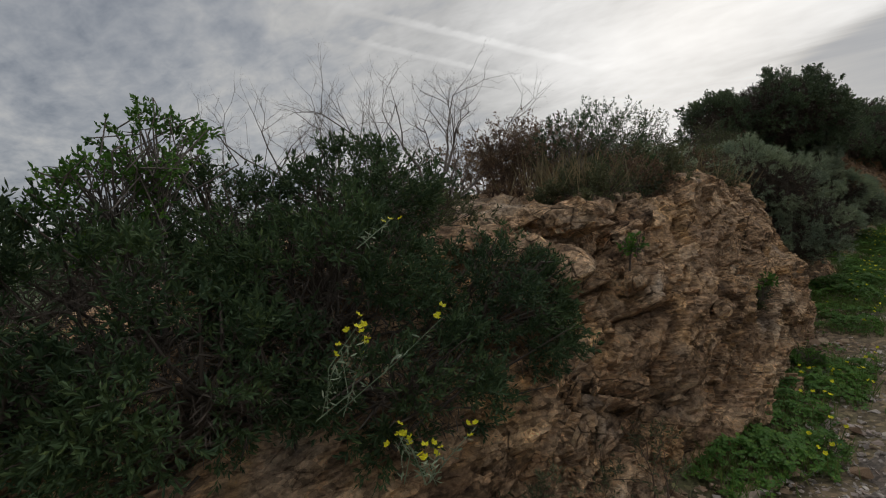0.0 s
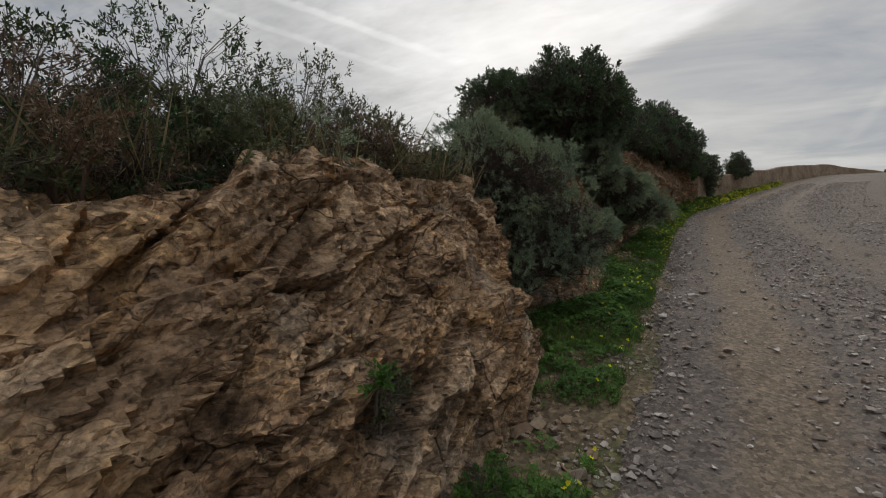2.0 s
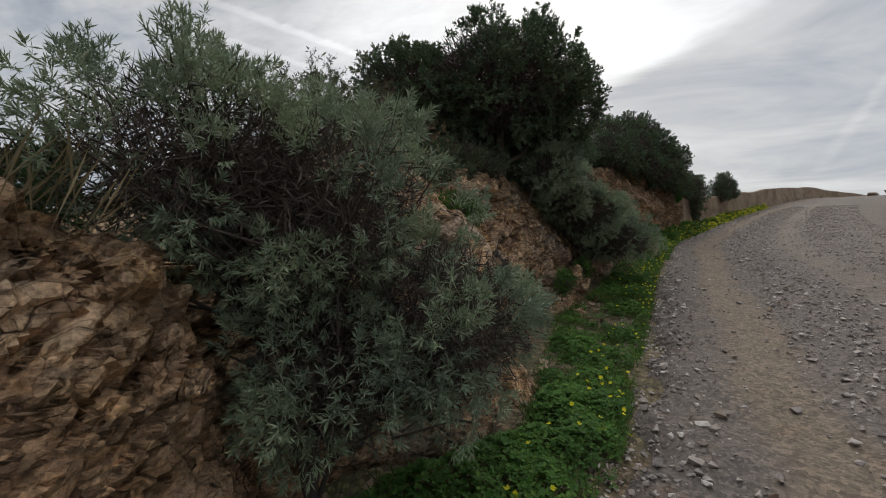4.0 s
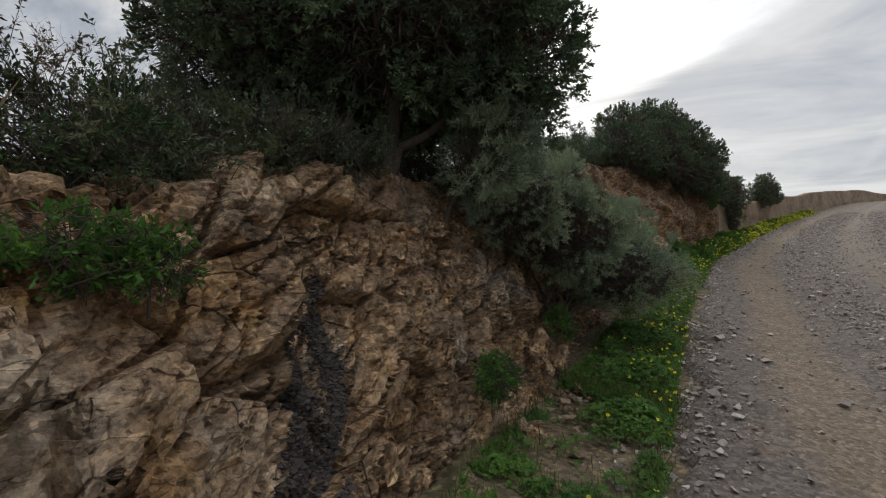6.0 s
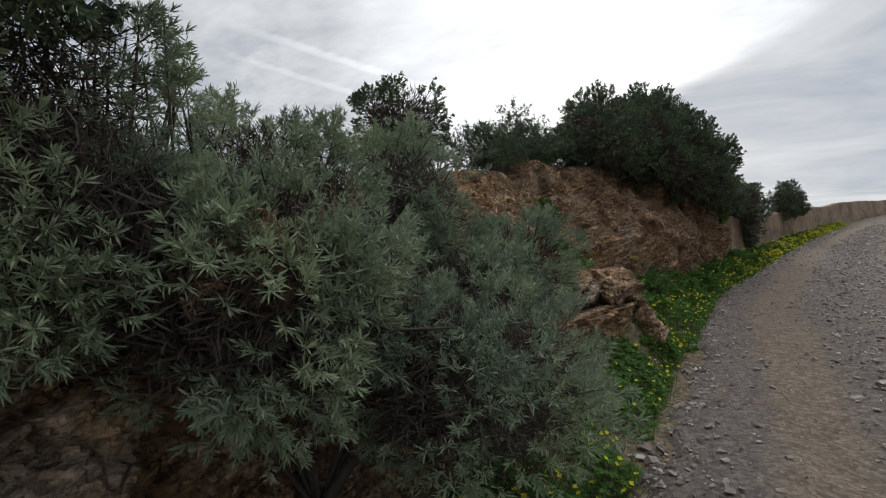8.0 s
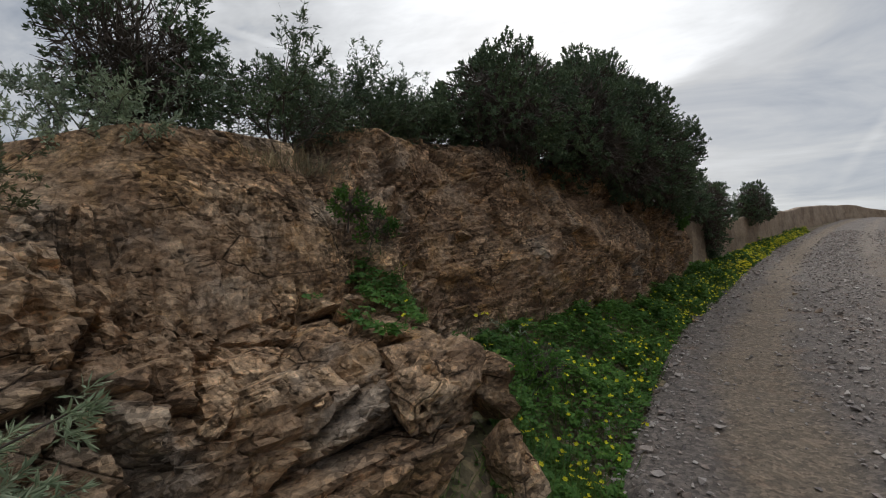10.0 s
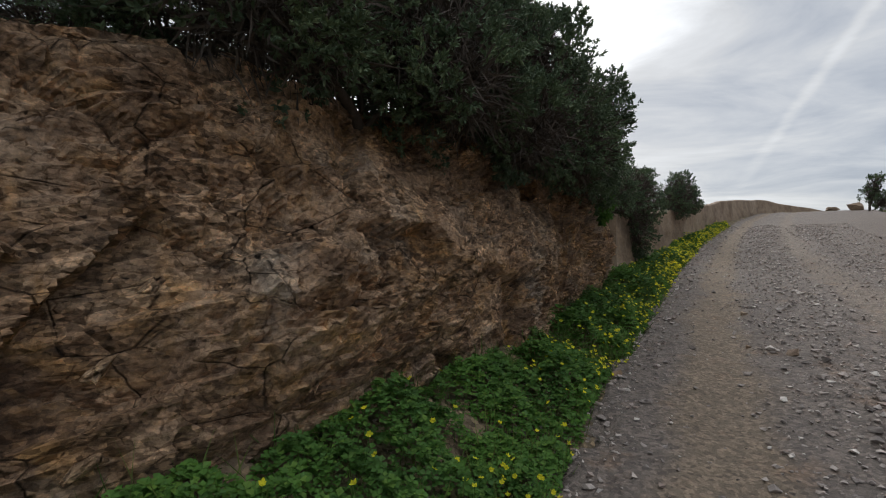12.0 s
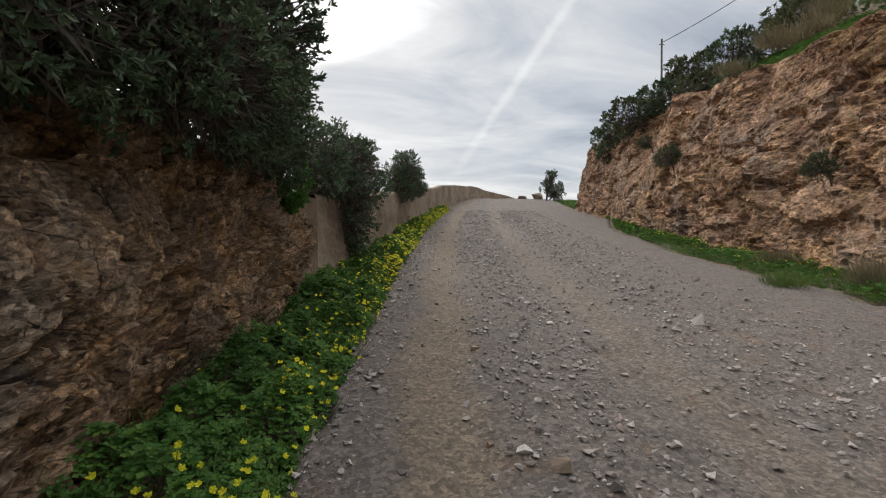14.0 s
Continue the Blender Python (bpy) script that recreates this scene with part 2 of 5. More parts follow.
def stone_piece(name, tones):
    """Loose stone: a tone a stone, by object and by island."""
    def build(nodes, links, bsdf):
        a = nodes.new("ShaderNodeObjectInfo").outputs["Random"]
        b = nodes.new("ShaderNodeNewGeometry").outputs["Random Per Island"]
        s = nodes.new("ShaderNodeMath")
        s.operation = "ADD"
        links.new(a, s.inputs[0]), links.new(b, s.inputs[1])
        w = nodes.new("ShaderNodeMath")
        w.operation = "FRACT"
        links.new(s.outputs[0], w.inputs[0])
        c = ramp(nodes, links, w.outputs[0], [(i / (len(tones) - 1), t) for i, t in enumerate(tones)])
        grain = tex_noise(nodes, links, 40, 5, 0.7)
        c = blend(nodes, links, 0.6, c, ramp(nodes, links, grain, [(0.3, (0.45, 0.45, 0.45)), (0.7, (1.2, 1.2, 1.2))]), "MULTIPLY")
        links.new(c, bsdf.inputs["Base Color"])
        bsdf.inputs["Roughness"].default_value = 0.9
        bump(nodes, links, bsdf, [(grain, 0.7, 0.01)])
    return material(name, build)


STONE = stone_piece("broken_stone", [(0.20, 0.13, 0.085), (0.30, 0.21, 0.14), (0.38, 0.29, 0.20), (0.29, 0.19, 0.12), (0.35, 0.30, 0.25)])
GRAVEL = stone_piece("gravel_stone", [(0.20, 0.175, 0.16), (0.33, 0.29, 0.265), (0.46, 0.41, 0.375), (0.34, 0.27, 0.23), (0.72, 0.67, 0.62)])


def road_build(nodes, links, bsdf):
    co = nodes.new("ShaderNodeUVMap").outputs[0]
    sep_uv = nodes.new("ShaderNodeSeparateXYZ")
    links.new(co, sep_uv.inputs[0])
    wander = tex_noise(nodes, links, 0.9, 4, 0.6)
    s = nodes.new("ShaderNodeMath")
    s.operation = "MULTIPLY_ADD"
    links.new(wander, s.inputs[0])
    s.inputs[1].default_value = 0.7
    links.new(sep_uv.outputs[0], s.inputs[2])
    mottle = tex_noise(nodes, links, 3.0, 6, 0.65)
    grit = tex_noise(nodes, links, 70, 5, 0.8)
    v = nodes.new("ShaderNodeTexVoronoi")
    v.inputs["Scale"].default_value = 42
    links.new(nodes.new("ShaderNodeTexCoord").outputs["Object"], v.inputs["Vector"])
    # s runs across the track: grey gravel, a trodden earthy rut, gravel, a second rut, gravel
    k = 1 / 8.0
    grey, tan = (0.178, 0.15, 0.131), (0.225, 0.177, 0.13)
    tone = nodes.new("ShaderNodeMath")
    tone.operation = "MULTIPLY"
    links.new(s.outputs[0], tone.inputs[0])
    tone.inputs[1].default_value = k
    c = ramp(nodes, links, tone.outputs[0], [(0.82 * k, grey), (1.0 * k, tan), (1.35 * k, tan), (1.55 * k, grey), (2.6 * k, grey), (2.8 * k, (0.195, 0.16, 0.13)), (3.15 * k, (0.195, 0.16, 0.13)), (3.4 * k, grey)])
    c = blend(nodes, links, ramp(nodes, links, mottle, [(0.56, (0, 0, 0)), (0.70, (0.6, 0.6, 0.6))]), c, (0.225, 0.15, 0.10))
    one = nodes.new("ShaderNodeSeparateColor")
    links.new(v.outputs["Color"], one.inputs[0])
    c = blend(nodes, links, 0.6, c, ramp(nodes, links, one.outputs[0], [(0.0, (0.38, 0.38, 0.39)), (0.6, (1.0, 1.0, 1.0)), (1.0, (1.75, 1.7, 1.65))]), "MULTIPLY")
    v2 = nodes.new("ShaderNodeTexVoronoi")
    v2.inputs["Scale"].default_value = 17
    links.new(nodes.new("ShaderNodeTexCoord").outputs["Object"], v2.inputs["Vector"])
    two = nodes.new("ShaderNodeSeparateColor")
    links.new(v2.outputs["Color"], two.inputs[0])
    c = blend(nodes, links, 0.25, c, ramp(nodes, links, two.outputs[1], [(0.0, (0.62, 0.62, 0.62)), (0.7, (1.0, 1.0, 1.0)), (1.0, (1.5, 1.48, 1.45))]), "MULTIPLY")
    c = blend(nodes, links, 0.75, c, ramp(nodes, links, grit, [(0.3, (0.45, 0.45, 0.45)), (0.7, (1.4, 1.4, 1.4))]), "MULTIPLY")
    links.new(c, bsdf.inputs["Base Color"])
    bsdf.inputs["Roughness"].default_value = 0.92
    bump(nodes, links, bsdf, [(mottle, 0.4, 0.03), (one.outputs[0], 0.4, 0.010), (grit, 0.9, 0.010)])


ROAD = material("gravel_road", road_build)


def soil_build(nodes, links, bsdf):
    patch = tex_noise(nodes, links, 0.9, 6, 0.65)
    fine = tex_noise(nodes, links, 22, 6, 0.7)
    c = ramp(nodes, links, patch, [(0.35, (0.21, 0.155, 0.105)), (0.5, (0.18, 0.145, 0.09)), (0.64, (0.12, 0.125, 0.055)), (0.75, (0.20, 0.155, 0.10))])
    c = blend(nodes, links, 0.7, c, ramp(nodes, links, fine, [(0.3, (0.45, 0.45, 0.45)), (0.7, (1.3, 1.3, 1.25))]), "MULTIPLY")
    v = nodes.new("ShaderNodeTexVoronoi")
    v.inputs["Scale"].default_value = 34
    links.new(nodes.new("ShaderNodeTexCoord").outputs["Object"], v.inputs["Vector"])
    one = nodes.new("ShaderNodeSeparateColor")
    links.new(v.outputs["Color"], one.inputs[0])
    c = blend(nodes, links, 0.85, c, ramp(nodes, links, one.outputs[0], [(0.0, (0.4, 0.38, 0.36)), (0.6, (1.0, 1.0, 1.0)), (0.85, (1.3, 1.25, 1.2)), (1.0, (2.0, 1.9, 1.8))]), "MULTIPLY")
    links.new(c, bsdf.inputs["Base Color"])
    bsdf.inputs["Roughness"].default_value = 0.95
    bump(nodes, links, bsdf, [(patch, 0.4, 0.06), (one.outputs[0], 0.7, 0.012), (fine, 0.8, 0.02)])


SOIL = material("stony_soil", soil_build)


def leaf_material(name, tones, rough=0.62, through=0.15):
    def build(nodes, links, bsdf):
        r = nodes.new("ShaderNodeNewGeometry").outputs["Random Per Island"]
        c = ramp(nodes, links, r, [(i / (len(tones) - 1), t) for i, t in enumerate(tones)])
        patch = tex_noise(nodes, links, 2.2, 3, 0.5)
        c = blend(nodes, links, 1.0, c, ramp(nodes, links, patch, [(0.32, (0.68, 0.72, 0.72)), (0.68, (1.22, 1.2, 1.02))]), "MULTIPLY")
        links.new(c, bsdf.inputs["Base Color"])
        bsdf.inputs["Roughness"].default_value = rough
        bsdf.inputs["Specular IOR Level"].default_value = 0.22
        t = nodes.new("ShaderNodeBsdfTranslucent")
        links.new(c, t.inputs[0])
        mix = nodes.new("ShaderNodeMixShader")
        mix.inputs[0].default_value = through
        links.new(bsdf.outputs[0], mix.inputs[1]), links.new(t.outputs[0], mix.inputs[2])
        links.new(mix.outputs[0], nodes["Material Output"].inputs[0])
    return material(name, build)


LEAF_GREEN = leaf_material("dark_green_leaf", [(0.042, 0.078, 0.036), (0.066, 0.11, 0.047), (0.055, 0.095, 0.055), (0.105, 0.15, 0.055)])
LEAF_SILVER = leaf_material("grey_green_leaf", [(0.21, 0.26, 0.185), (0.29, 0.345, 0.255), (0.23, 0.30, 0.21), (0.38, 0.42, 0.32)])
LEAF_DARK = leaf_material("evergreen_leaf", [(0.08, 0.115, 0.07), (0.115, 0.16, 0.095), (0.10, 0.15, 0.095), (0.17, 0.21, 0.125)], 0.5, 0.15)
LEAF_OLIVE = leaf_material("olive_leaf", [(0.10, 0.11, 0.06), (0.14, 0.15, 0.085), (0.085, 0.11, 0.06), (0.17, 0.16, 0.10)])
LEAF_CLOVER = leaf_material("clover_leaf", [(0.07, 0.155, 0.035), (0.095, 0.205, 0.04), (0.08, 0.175, 0.05), (0.15, 0.26, 0.05)], 0.6, 0.3)
GRASS = leaf_material("grass_blade", [(0.08, 0.15, 0.035), (0.12, 0.19, 0.05), (0.17, 0.20, 0.07), (0.09, 0.16, 0.04)], 0.6, 0.3)
DRY = leaf_material("dry_grass", [(0.26, 0.21, 0.13), (0.20, 0.16, 0.10), (0.32, 0.26, 0.17), (0.18, 0.15, 0.09)], 0.7, 0.15)
DEAD = leaf_material("dead_leaf", [(0.19, 0.125, 0.085), (0.24, 0.165, 0.115), (0.15, 0.10, 0.075), (0.28, 0.21, 0.155)], 0.7, 0.1)
PETAL = leaf_material("yellow_petal", [(0.74, 0.68, 0.03), (0.80, 0.76, 0.05), (0.70, 0.66, 0.02)], 0.5, 0.35)


def wood_material(name, a, b):
    def build(nodes, links, bsdf):
        n = tex_noise(nodes, links, 14, 5, 0.7, (1, 1, 0.35))
        links.new(ramp(nodes, links, n, [(0.3, a), (0.7, b)]), bsdf.inputs["Base Color"])
        bsdf.inputs["Roughness"].default_value = 0.9
        bump(nodes, links, bsdf, [(n, 0.7, 0.012)])
    return material(name, build)


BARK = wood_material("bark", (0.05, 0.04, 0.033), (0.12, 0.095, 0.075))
TWIG = wood_material("grey_twig", (0.10, 0.085, 0.075), (0.19, 0.165, 0.145))
TWIG_BROWN = wood_material("brown_twig", (0.09, 0.055, 0.04), (0.17, 0.11, 0.08))
POST = wood_material("weathered_post", (0.10, 0.09, 0.08), (0.20, 0.18, 0.16))


def wall_build(nodes, links, bsdf):
    stain = tex_noise(nodes, links, 1.0, 6, 0.7, (1.4, 0.4, 1.1))
    grain = tex_noise(nodes, links, 16, 5, 0.7, (1, 0.3, 1))
    c = ramp(nodes, links, stain, [(0.32, (0.15, 0.105, 0.07)), (0.5, (0.31, 0.23, 0.16)), (0.68, (0.42, 0.33, 0.24))])
    c = blend(nodes, links, 0.6, c, ramp(nodes, links, grain, [(0.3, (0.5, 0.5, 0.5)), (0.7, (1.25, 1.25, 1.25))]), "MULTIPLY")
    links.new(c, bsdf.inputs["Base Color"])
    bsdf.inputs["Roughness"].default_value = 0.92
    bump(nodes, links, bsdf, [(stain, 0.3, 0.02), (grain, 0.8, 0.012)])


WALL = material("old_render_wall", wall_build)

# ---- mesh helpers ----
def mesh_of(name, verts, faces, mat, smooth=False):
    """A mesh from arrays: verts (n, 3), faces (m, k) with one k."""
    verts, faces = np.asarray(verts, np.float32), np.asarray(faces, np.int32)
    me = bpy.data.meshes.new(name)
    m, k = faces.shape
    me.vertices.add(len(verts)), me.loops.add(m * k), me.polygons.add(m)
    me.vertices.foreach_set("co", verts.ravel())
    me.loops.foreach_set("vertex_index", faces.ravel())
    me.polygons.foreach_set("loop_start", np.arange(0, m * k, k, dtype=np.int32))
    me.polygons.foreach_set("use_smooth", np.full(m, smooth))
    me.update(calc_edges=True)
    me.materials.append(mat)
    return me


def part(name, me, parent, label=""):
    ob = new(name, me)
    ob.parent = parent
    return tagged(ob, label)


def grid_faces(n, m):
    i = (np.arange(n - 1)[:, None] * m + np.arange(m - 1)[None, :]).ravel()
    return np.stack([i, i + m, i + m + 1, i + 1], 1)


def unit_hash(i, j, k, seed):
    h = (i.astype(np.int64) * 73856093) ^ (j.astype(np.int64) * 19349663) ^ (k.astype(np.int64) * 83492791) ^ (seed * 2654435761)
    h = (h ^ (h >> 13)) * 1274126177
    h = (h ^ (h >> 16)) & 0xFFFFFF
    return h / float(0xFFFFFF)


def value_noise(p, seed=0):
    """Smooth noise, -1 to 1, at points p (n, 3)."""
    b = np.floor(p).astype(np.int64)
    f = p - b
    f = f * f * (3 - 2 * f)
    out = 0
    for dx in (0, 1):
        for dy in (0, 1):
            for dz in (0, 1):
                w = (f[:, 0] if dx else 1 - f[:, 0]) * (f[:, 1] if dy else 1 - f[:, 1]) * (f[:, 2] if dz else 1 - f[:, 2])
                out = out + w * unit_hash(b[:, 0] + dx, b[:, 1] + dy, b[:, 2] + dz, seed)
    return out * 2 - 1


def fbm(p, octaves=4, seed=0, gain=0.5):
    out, amp = 0, 1.0
    for o in range(octaves):
        out = out + amp * value_noise(p * 2 ** o + 17.3 * o, seed + o)
        amp *= gain
    return out


def blocks(p, seed=0, tilt=0.8):
    """Broken blocks: each cell has its own height and slope; also the distance to the joint between cells."""
    b = np.floor(p).astype(np.int64)
    d1 = np.full(len(p), 9.0)
    d2, val = d1.copy(), np.zeros(len(p))
    for dx in (-1, 0, 1):
        for dy in (-1, 0, 1):
            for dz in (-1, 0, 1):
                i, j, k = b[:, 0] + dx, b[:, 1] + dy, b[:, 2] + dz
                o = np.stack([i + unit_hash(i, j, k, seed), j + unit_hash(i, j, k, seed + 1), k + unit_hash(i, j, k, seed + 2)], 1)
                v = p - o
                d = np.sqrt((v * v).sum(1))
                h = unit_hash(i, j, k, seed + 3) * 2 - 1 + tilt * (v[:, 1] * (unit_hash(i, j, k, seed + 4) * 2 - 1) * 2 + v[:, 2] * (unit_hash(i, j, k, seed + 5) * 2 - 1) * 2)
                first = d < d1
                d2 = np.where(first, d1, np.minimum(d2, d))
                val = np.where(first, h, val)
                d1 = np.where(first, d, d1)
    return val, d2 - d1


def smooth_table(ys, vs, soft):
    """Piecewise values, rounded off over a stretch of that many metres."""
    t = np.arange(ys[0], ys[-1] + 0.01, 0.1)
    v = np.interp(t, ys, vs)
    n = max(1, int(soft / 0.1)) | 1
    pad = np.concatenate([np.full(n // 2, v[0]), v, np.full(n // 2, v[-1])])
    return t, np.convolve(pad, np.ones(n) / n, "valid")


def curve_of(ys, vs, soft=1.0):
    t, v = smooth_table(ys, vs, soft)
    return lambda y: np.interp(y, t, v)


# ---- plan: the climbing track, its edges, the bank ----
road_z = curve_of([-40, -5, 0, 4.4, 7.9, 11.9, 15.7, 20.75, 30, 45, 60, 68, 74, 90, 200], [-3, -0.4, 0, 0.34, 0.9, 1.29, 1.73, 2.31, 3.33, 5.15, 7.15, 8.1, 8.45, 8.3, 2], 3.0)
road_l = curve_of([-40, 5, 7.6, 14, 19, 21, 24, 28.5, 34.5, 41, 52, 70, 76, 90], [-0.3, -0.3, -0.4, -0.68, -0.8, -0.75, -0.35, 0.3, 1.35, 2.7, 5.3, 10.5, 14.5, 28], 2.0)
road_r = curve_of([-40, 12, 15.7, 21, 26, 31, 37, 42, 50, 70, 90], [2.5, 2.6, 3.1, 4.9, 6.6, 7.1, 8.6, 11.2, 12.8, 18.5, 34], 2.0)
# the rock bank beside the track: foot, waist and lip
BANK = [  # y, foot x, waist x, waist height, lip x, lip height
    (-4, -1.3, -1.6, 0.5, -2.1, 0.9), (-1, -1.2, -1.5, 0.5, -1.9, 0.9), (0.5, -1.1, -1.4, 0.6, -1.8, 1.0), (1.5, -0.98, -1.3, 0.7, -1.7, 1.3),
    (2.5, -0.93, -1.2, 0.9, -1.58, 1.52), (3.5, -0.85, -1.02, 0.8, -1.42, 1.6), (4.5, -0.87, -1.1, 0.75, -1.5, 1.66), (5.4, -0.93, -1.17, 0.75, -1.55, 1.64), (6.3, -1.0, -1.2, 0.75, -1.6, 1.55),
    (6.85, -1.08, -1.3, 0.7, -1.8, 1.35), (7.2, -1.8, -2.2, 0.6, -2.6, 1.25), (7.7, -1.55, -1.95, 0.8, -2.4, 1.5), (8.3, -1.05, -1.38, 1.02, -2.05, 1.85),
    (9.0, -1.15, -1.5, 0.95, -2.1, 1.8), (9.7, -1.35, -1.68, 0.75, -2.15, 1.6), (11, -1.58, -1.75, 0.75, -2.2, 1.85), (12.1, -1.5, -1.8, 0.72, -2.2, 1.65), (12.8, -1.45, -1.88, 0.5, -2.25, 1.5),
    (14, -1.48, -1.95, 0.5, -2.4, 1.35), (15.5, -1.5, -1.75, 0.9, -2.65, 1.7), (16.2, -1.4, -1.6, 0.85, -2.1, 1.08), (17.1, -1.16, -1.36, 0.85, -2.15, 1.1), (17.35, -1.3, -1.55, 0.78, -2.2, 1.1),
    (17.75, -2.0, -2.22, 1.0, -2.65, 2.2), (18.6, -2.08, -2.2, 1.1, -2.55, 2.25), (19.3, -1.8, -1.68, 1.2, -2.35, 2.3), (20.5, -1.52, -1.56, 1.0, -2.15, 2.3), (21.5, -1.35, -1.38, 1.0, -1.9, 2.3),
    (24, -1.12, -1.15, 1.0, -1.55, 2.1), (26.4, -0.78, -0.82, 0.8, -1.1, 1.5), (27.0, -0.72, -0.76, 0.8, -0.95, 1.4), (27.4, -1.0, -1.1, 0.8, -1.3, 1.2), (29, -1.2, -1.3, 0.8, -1.5, 1.1)]
BANK_Y = [row[0] for row in BANK]
foot_x, waist_x, waist_h, lip_x, lip_h = [curve_of(BANK_Y, [row[i] for row in BANK], 0.3) for i in range(1, 6)]


back_dx = curve_of([-4, 15.4, 16.2, 17.3, 17.8, 30], [1.6, 1.6, 0.55, 0.55, 1.6, 1.6], 0.3)
back_dz = curve_of([-4, 15.4, 16.2, 17.3, 17.8, 30], [0.12, 0.12, 1.0, 1.0, 0.12, 0.12], 0.3)


verge_rise = curve_of([-4, 7, 9, 13, 15, 16.8, 19, 20.5, 22, 24, 27, 40], [0.05, 0.05, 0.12, 0.1, 0.12, 0.4, 0.5, 0.4, 0.25, 0.15, 0.1, 0.0], 0.8)


def ground_z(x, y):
    """The lie of the land: track, verges, plateau behind the bank, hill behind the far cliff."""
    x, y = np.asarray(x, float), np.asarray(y, float)
    z = road_z(y)
    lx, rx = foot_x(y), cliff_x(y)
    back = np.clip((np.where(y < 27, lip_x(y) - np.where(back_dx(y) < 1.2, 0.6, 0.0), lx) - 0.35 - x) / 0.5, 0, 1)
    top = np.where(y < 27, np.clip(lip_h(y) + np.where(back_dz(y) > 0.3, back_dz(y), 0.0) - 0.12, 0, None), 0.9)
    fade = np.clip((y + 8) / 6, 0, 1) * np.clip((60 - y) / 20, 0, 1)
    z = z + back * top * fade - np.clip(-5 - x, 0, 400) * 0.10
    reach = np.clip((road_l(y) - 0.15 - x) / np.maximum(road_l(y) - 0.15 - lx, 0.2), 0, 1)
    z = z + verge_rise(y) * reach * (1 - back)
    hill = np.clip((x - rx - 0.9) / 1.2, 0, 1) * np.clip((y - 18) / 6, 0, 1) * np.clip((56 - y) / 10, 0, 1)
    z = z + hill * (cliff_h(y) + 0.15) + np.clip(x - rx - 2.2, 0, 22) * 0.55 * np.clip((y - 14) / 10, 0, 1) * np.clip((62 - y) / 22, 0, 1)
    z = z - 0.16 * np.clip(np.minimum(x - road_l(y) - 0.12, road_r(y) - 0.12 - x) / 0.2, 0, 1)
    far = np.clip((np.hypot(x, y - 20) - 90) / 150, 0, 1)
    return z * (1 - far) + far * (-3.0)


cliff_x = curve_of([10, 22, 25, 28, 32, 36, 42, 49, 53, 60], [7.0, 7.4, 7.9, 8.5, 8.9, 9.6, 11.0, 12.4, 14.5, 20], 1.5)
cliff_h = curve_of([10, 18, 22, 25, 30, 34, 38, 42, 47, 50, 53, 60], [2.0, 3.2, 4.7, 5.0, 4.95, 4.8, 4.8, 4.7, 4.2, 3.6, 2.0, 0.5], 1.5)


def build_ground():
    xs = np.concatenate([[-2500, -1200, -600, -300, -150, -80, -45, -25, -15, -10, -7], np.arange(-5, -3, 0.25), np.arange(-3, 0.6, 0.08), np.arange(0.6, 14, 0.25), np.arange(14, 40, 1.5), [45, 60, 90, 150, 300, 600, 1200, 2500]])
    ys = np.concatenate([[-2500, -1200, -600, -300, -150, -80, -50, -30, -18, -10], np.arange(-6, 30, 0.15), np.arange(30, 60, 0.5), np.arange(60, 100, 2), [110, 130, 160, 220, 350, 700, 1400, 2800]])
    gx, gy = np.meshgrid(xs, ys, indexing="ij")
    x, y = gx.ravel(), gy.ravel()
    z = ground_z(x, y)
    p = np.stack([x, y, np.zeros_like(x)], 1)
    near = np.clip(1.2 - np.abs(x) / 30, 0, 1)
    z = z + near * (0.05 * fbm(p * 1.6, 4, 3) + 0.02)
    me = mesh_of("ground", np.stack([x, y, z], 1), grid_faces(len(xs), len(ys)), SOIL, True)
    tagged(new("ground", me), "stony brown soil with thin weeds beside the track", "ground", kind="structure")


def road_height(x, y):
    """Surface of the gravel track: wheel ruts, crown and fine unevenness, ragged at its edges."""
    l, r = road_l(y), road_r(y)
    p = np.stack([x, y, np.zeros_like(x)], 1)
    inside = np.minimum(x - l, r - x)
    ragged = inside + 0.10 * fbm(p * 2.1, 3, 8) + 0.05 * fbm(p * 8, 2, 9)
    s = x - l
    ruts = -0.03 * np.exp(-((s - 0.95) / 0.3) ** 2) - 0.03 * np.exp(-((s - 2.5) / 0.3) ** 2) + 0.025 * np.exp(-((s - 1.7) / 0.35) ** 2)
    z = road_z(y) + 0.075 + ruts + 0.018 * fbm(p * 3.0, 4, 5) + 0.007 * value_noise(p * 22, 6)
    return z - np.clip(0.12 - ragged, 0, 0.6) * 0.9


def build_road():
    t = np.concatenate([np.arange(-6, 1, 0.25), np.arange(1, 34, 0.08), np.arange(34, 60, 0.25), np.arange(60, 92, 0.6)])
    u = np.concatenate([np.arange(-0.45, 3.0, 0.05), np.arange(3.0, 7.6, 0.1)])
    y = np.repeat(t, len(u))
    x = (road_l(t)[:, None] + np.where(u < 1.5, u, 1.5 + (u - 1.5) * ((road_r(t) + 0.4 - road_l(t) - 1.5) / (u[-1] - 1.5))[:, None])).ravel()
    faces = grid_faces(len(t), len(u))
    me = mesh_of("road", np.stack([x, y, road_height(x, y)], 1), faces, ROAD, True)
    uv = me.uv_layers.new(name="track")
    uv.data.foreach_set("uv", np.stack([x - road_l(y), y], 1)[faces.ravel()].astype(np.float32).ravel())
    tagged(new("road", me), "grey gravel track with worn earthy wheel ruts", "road", kind="structure")


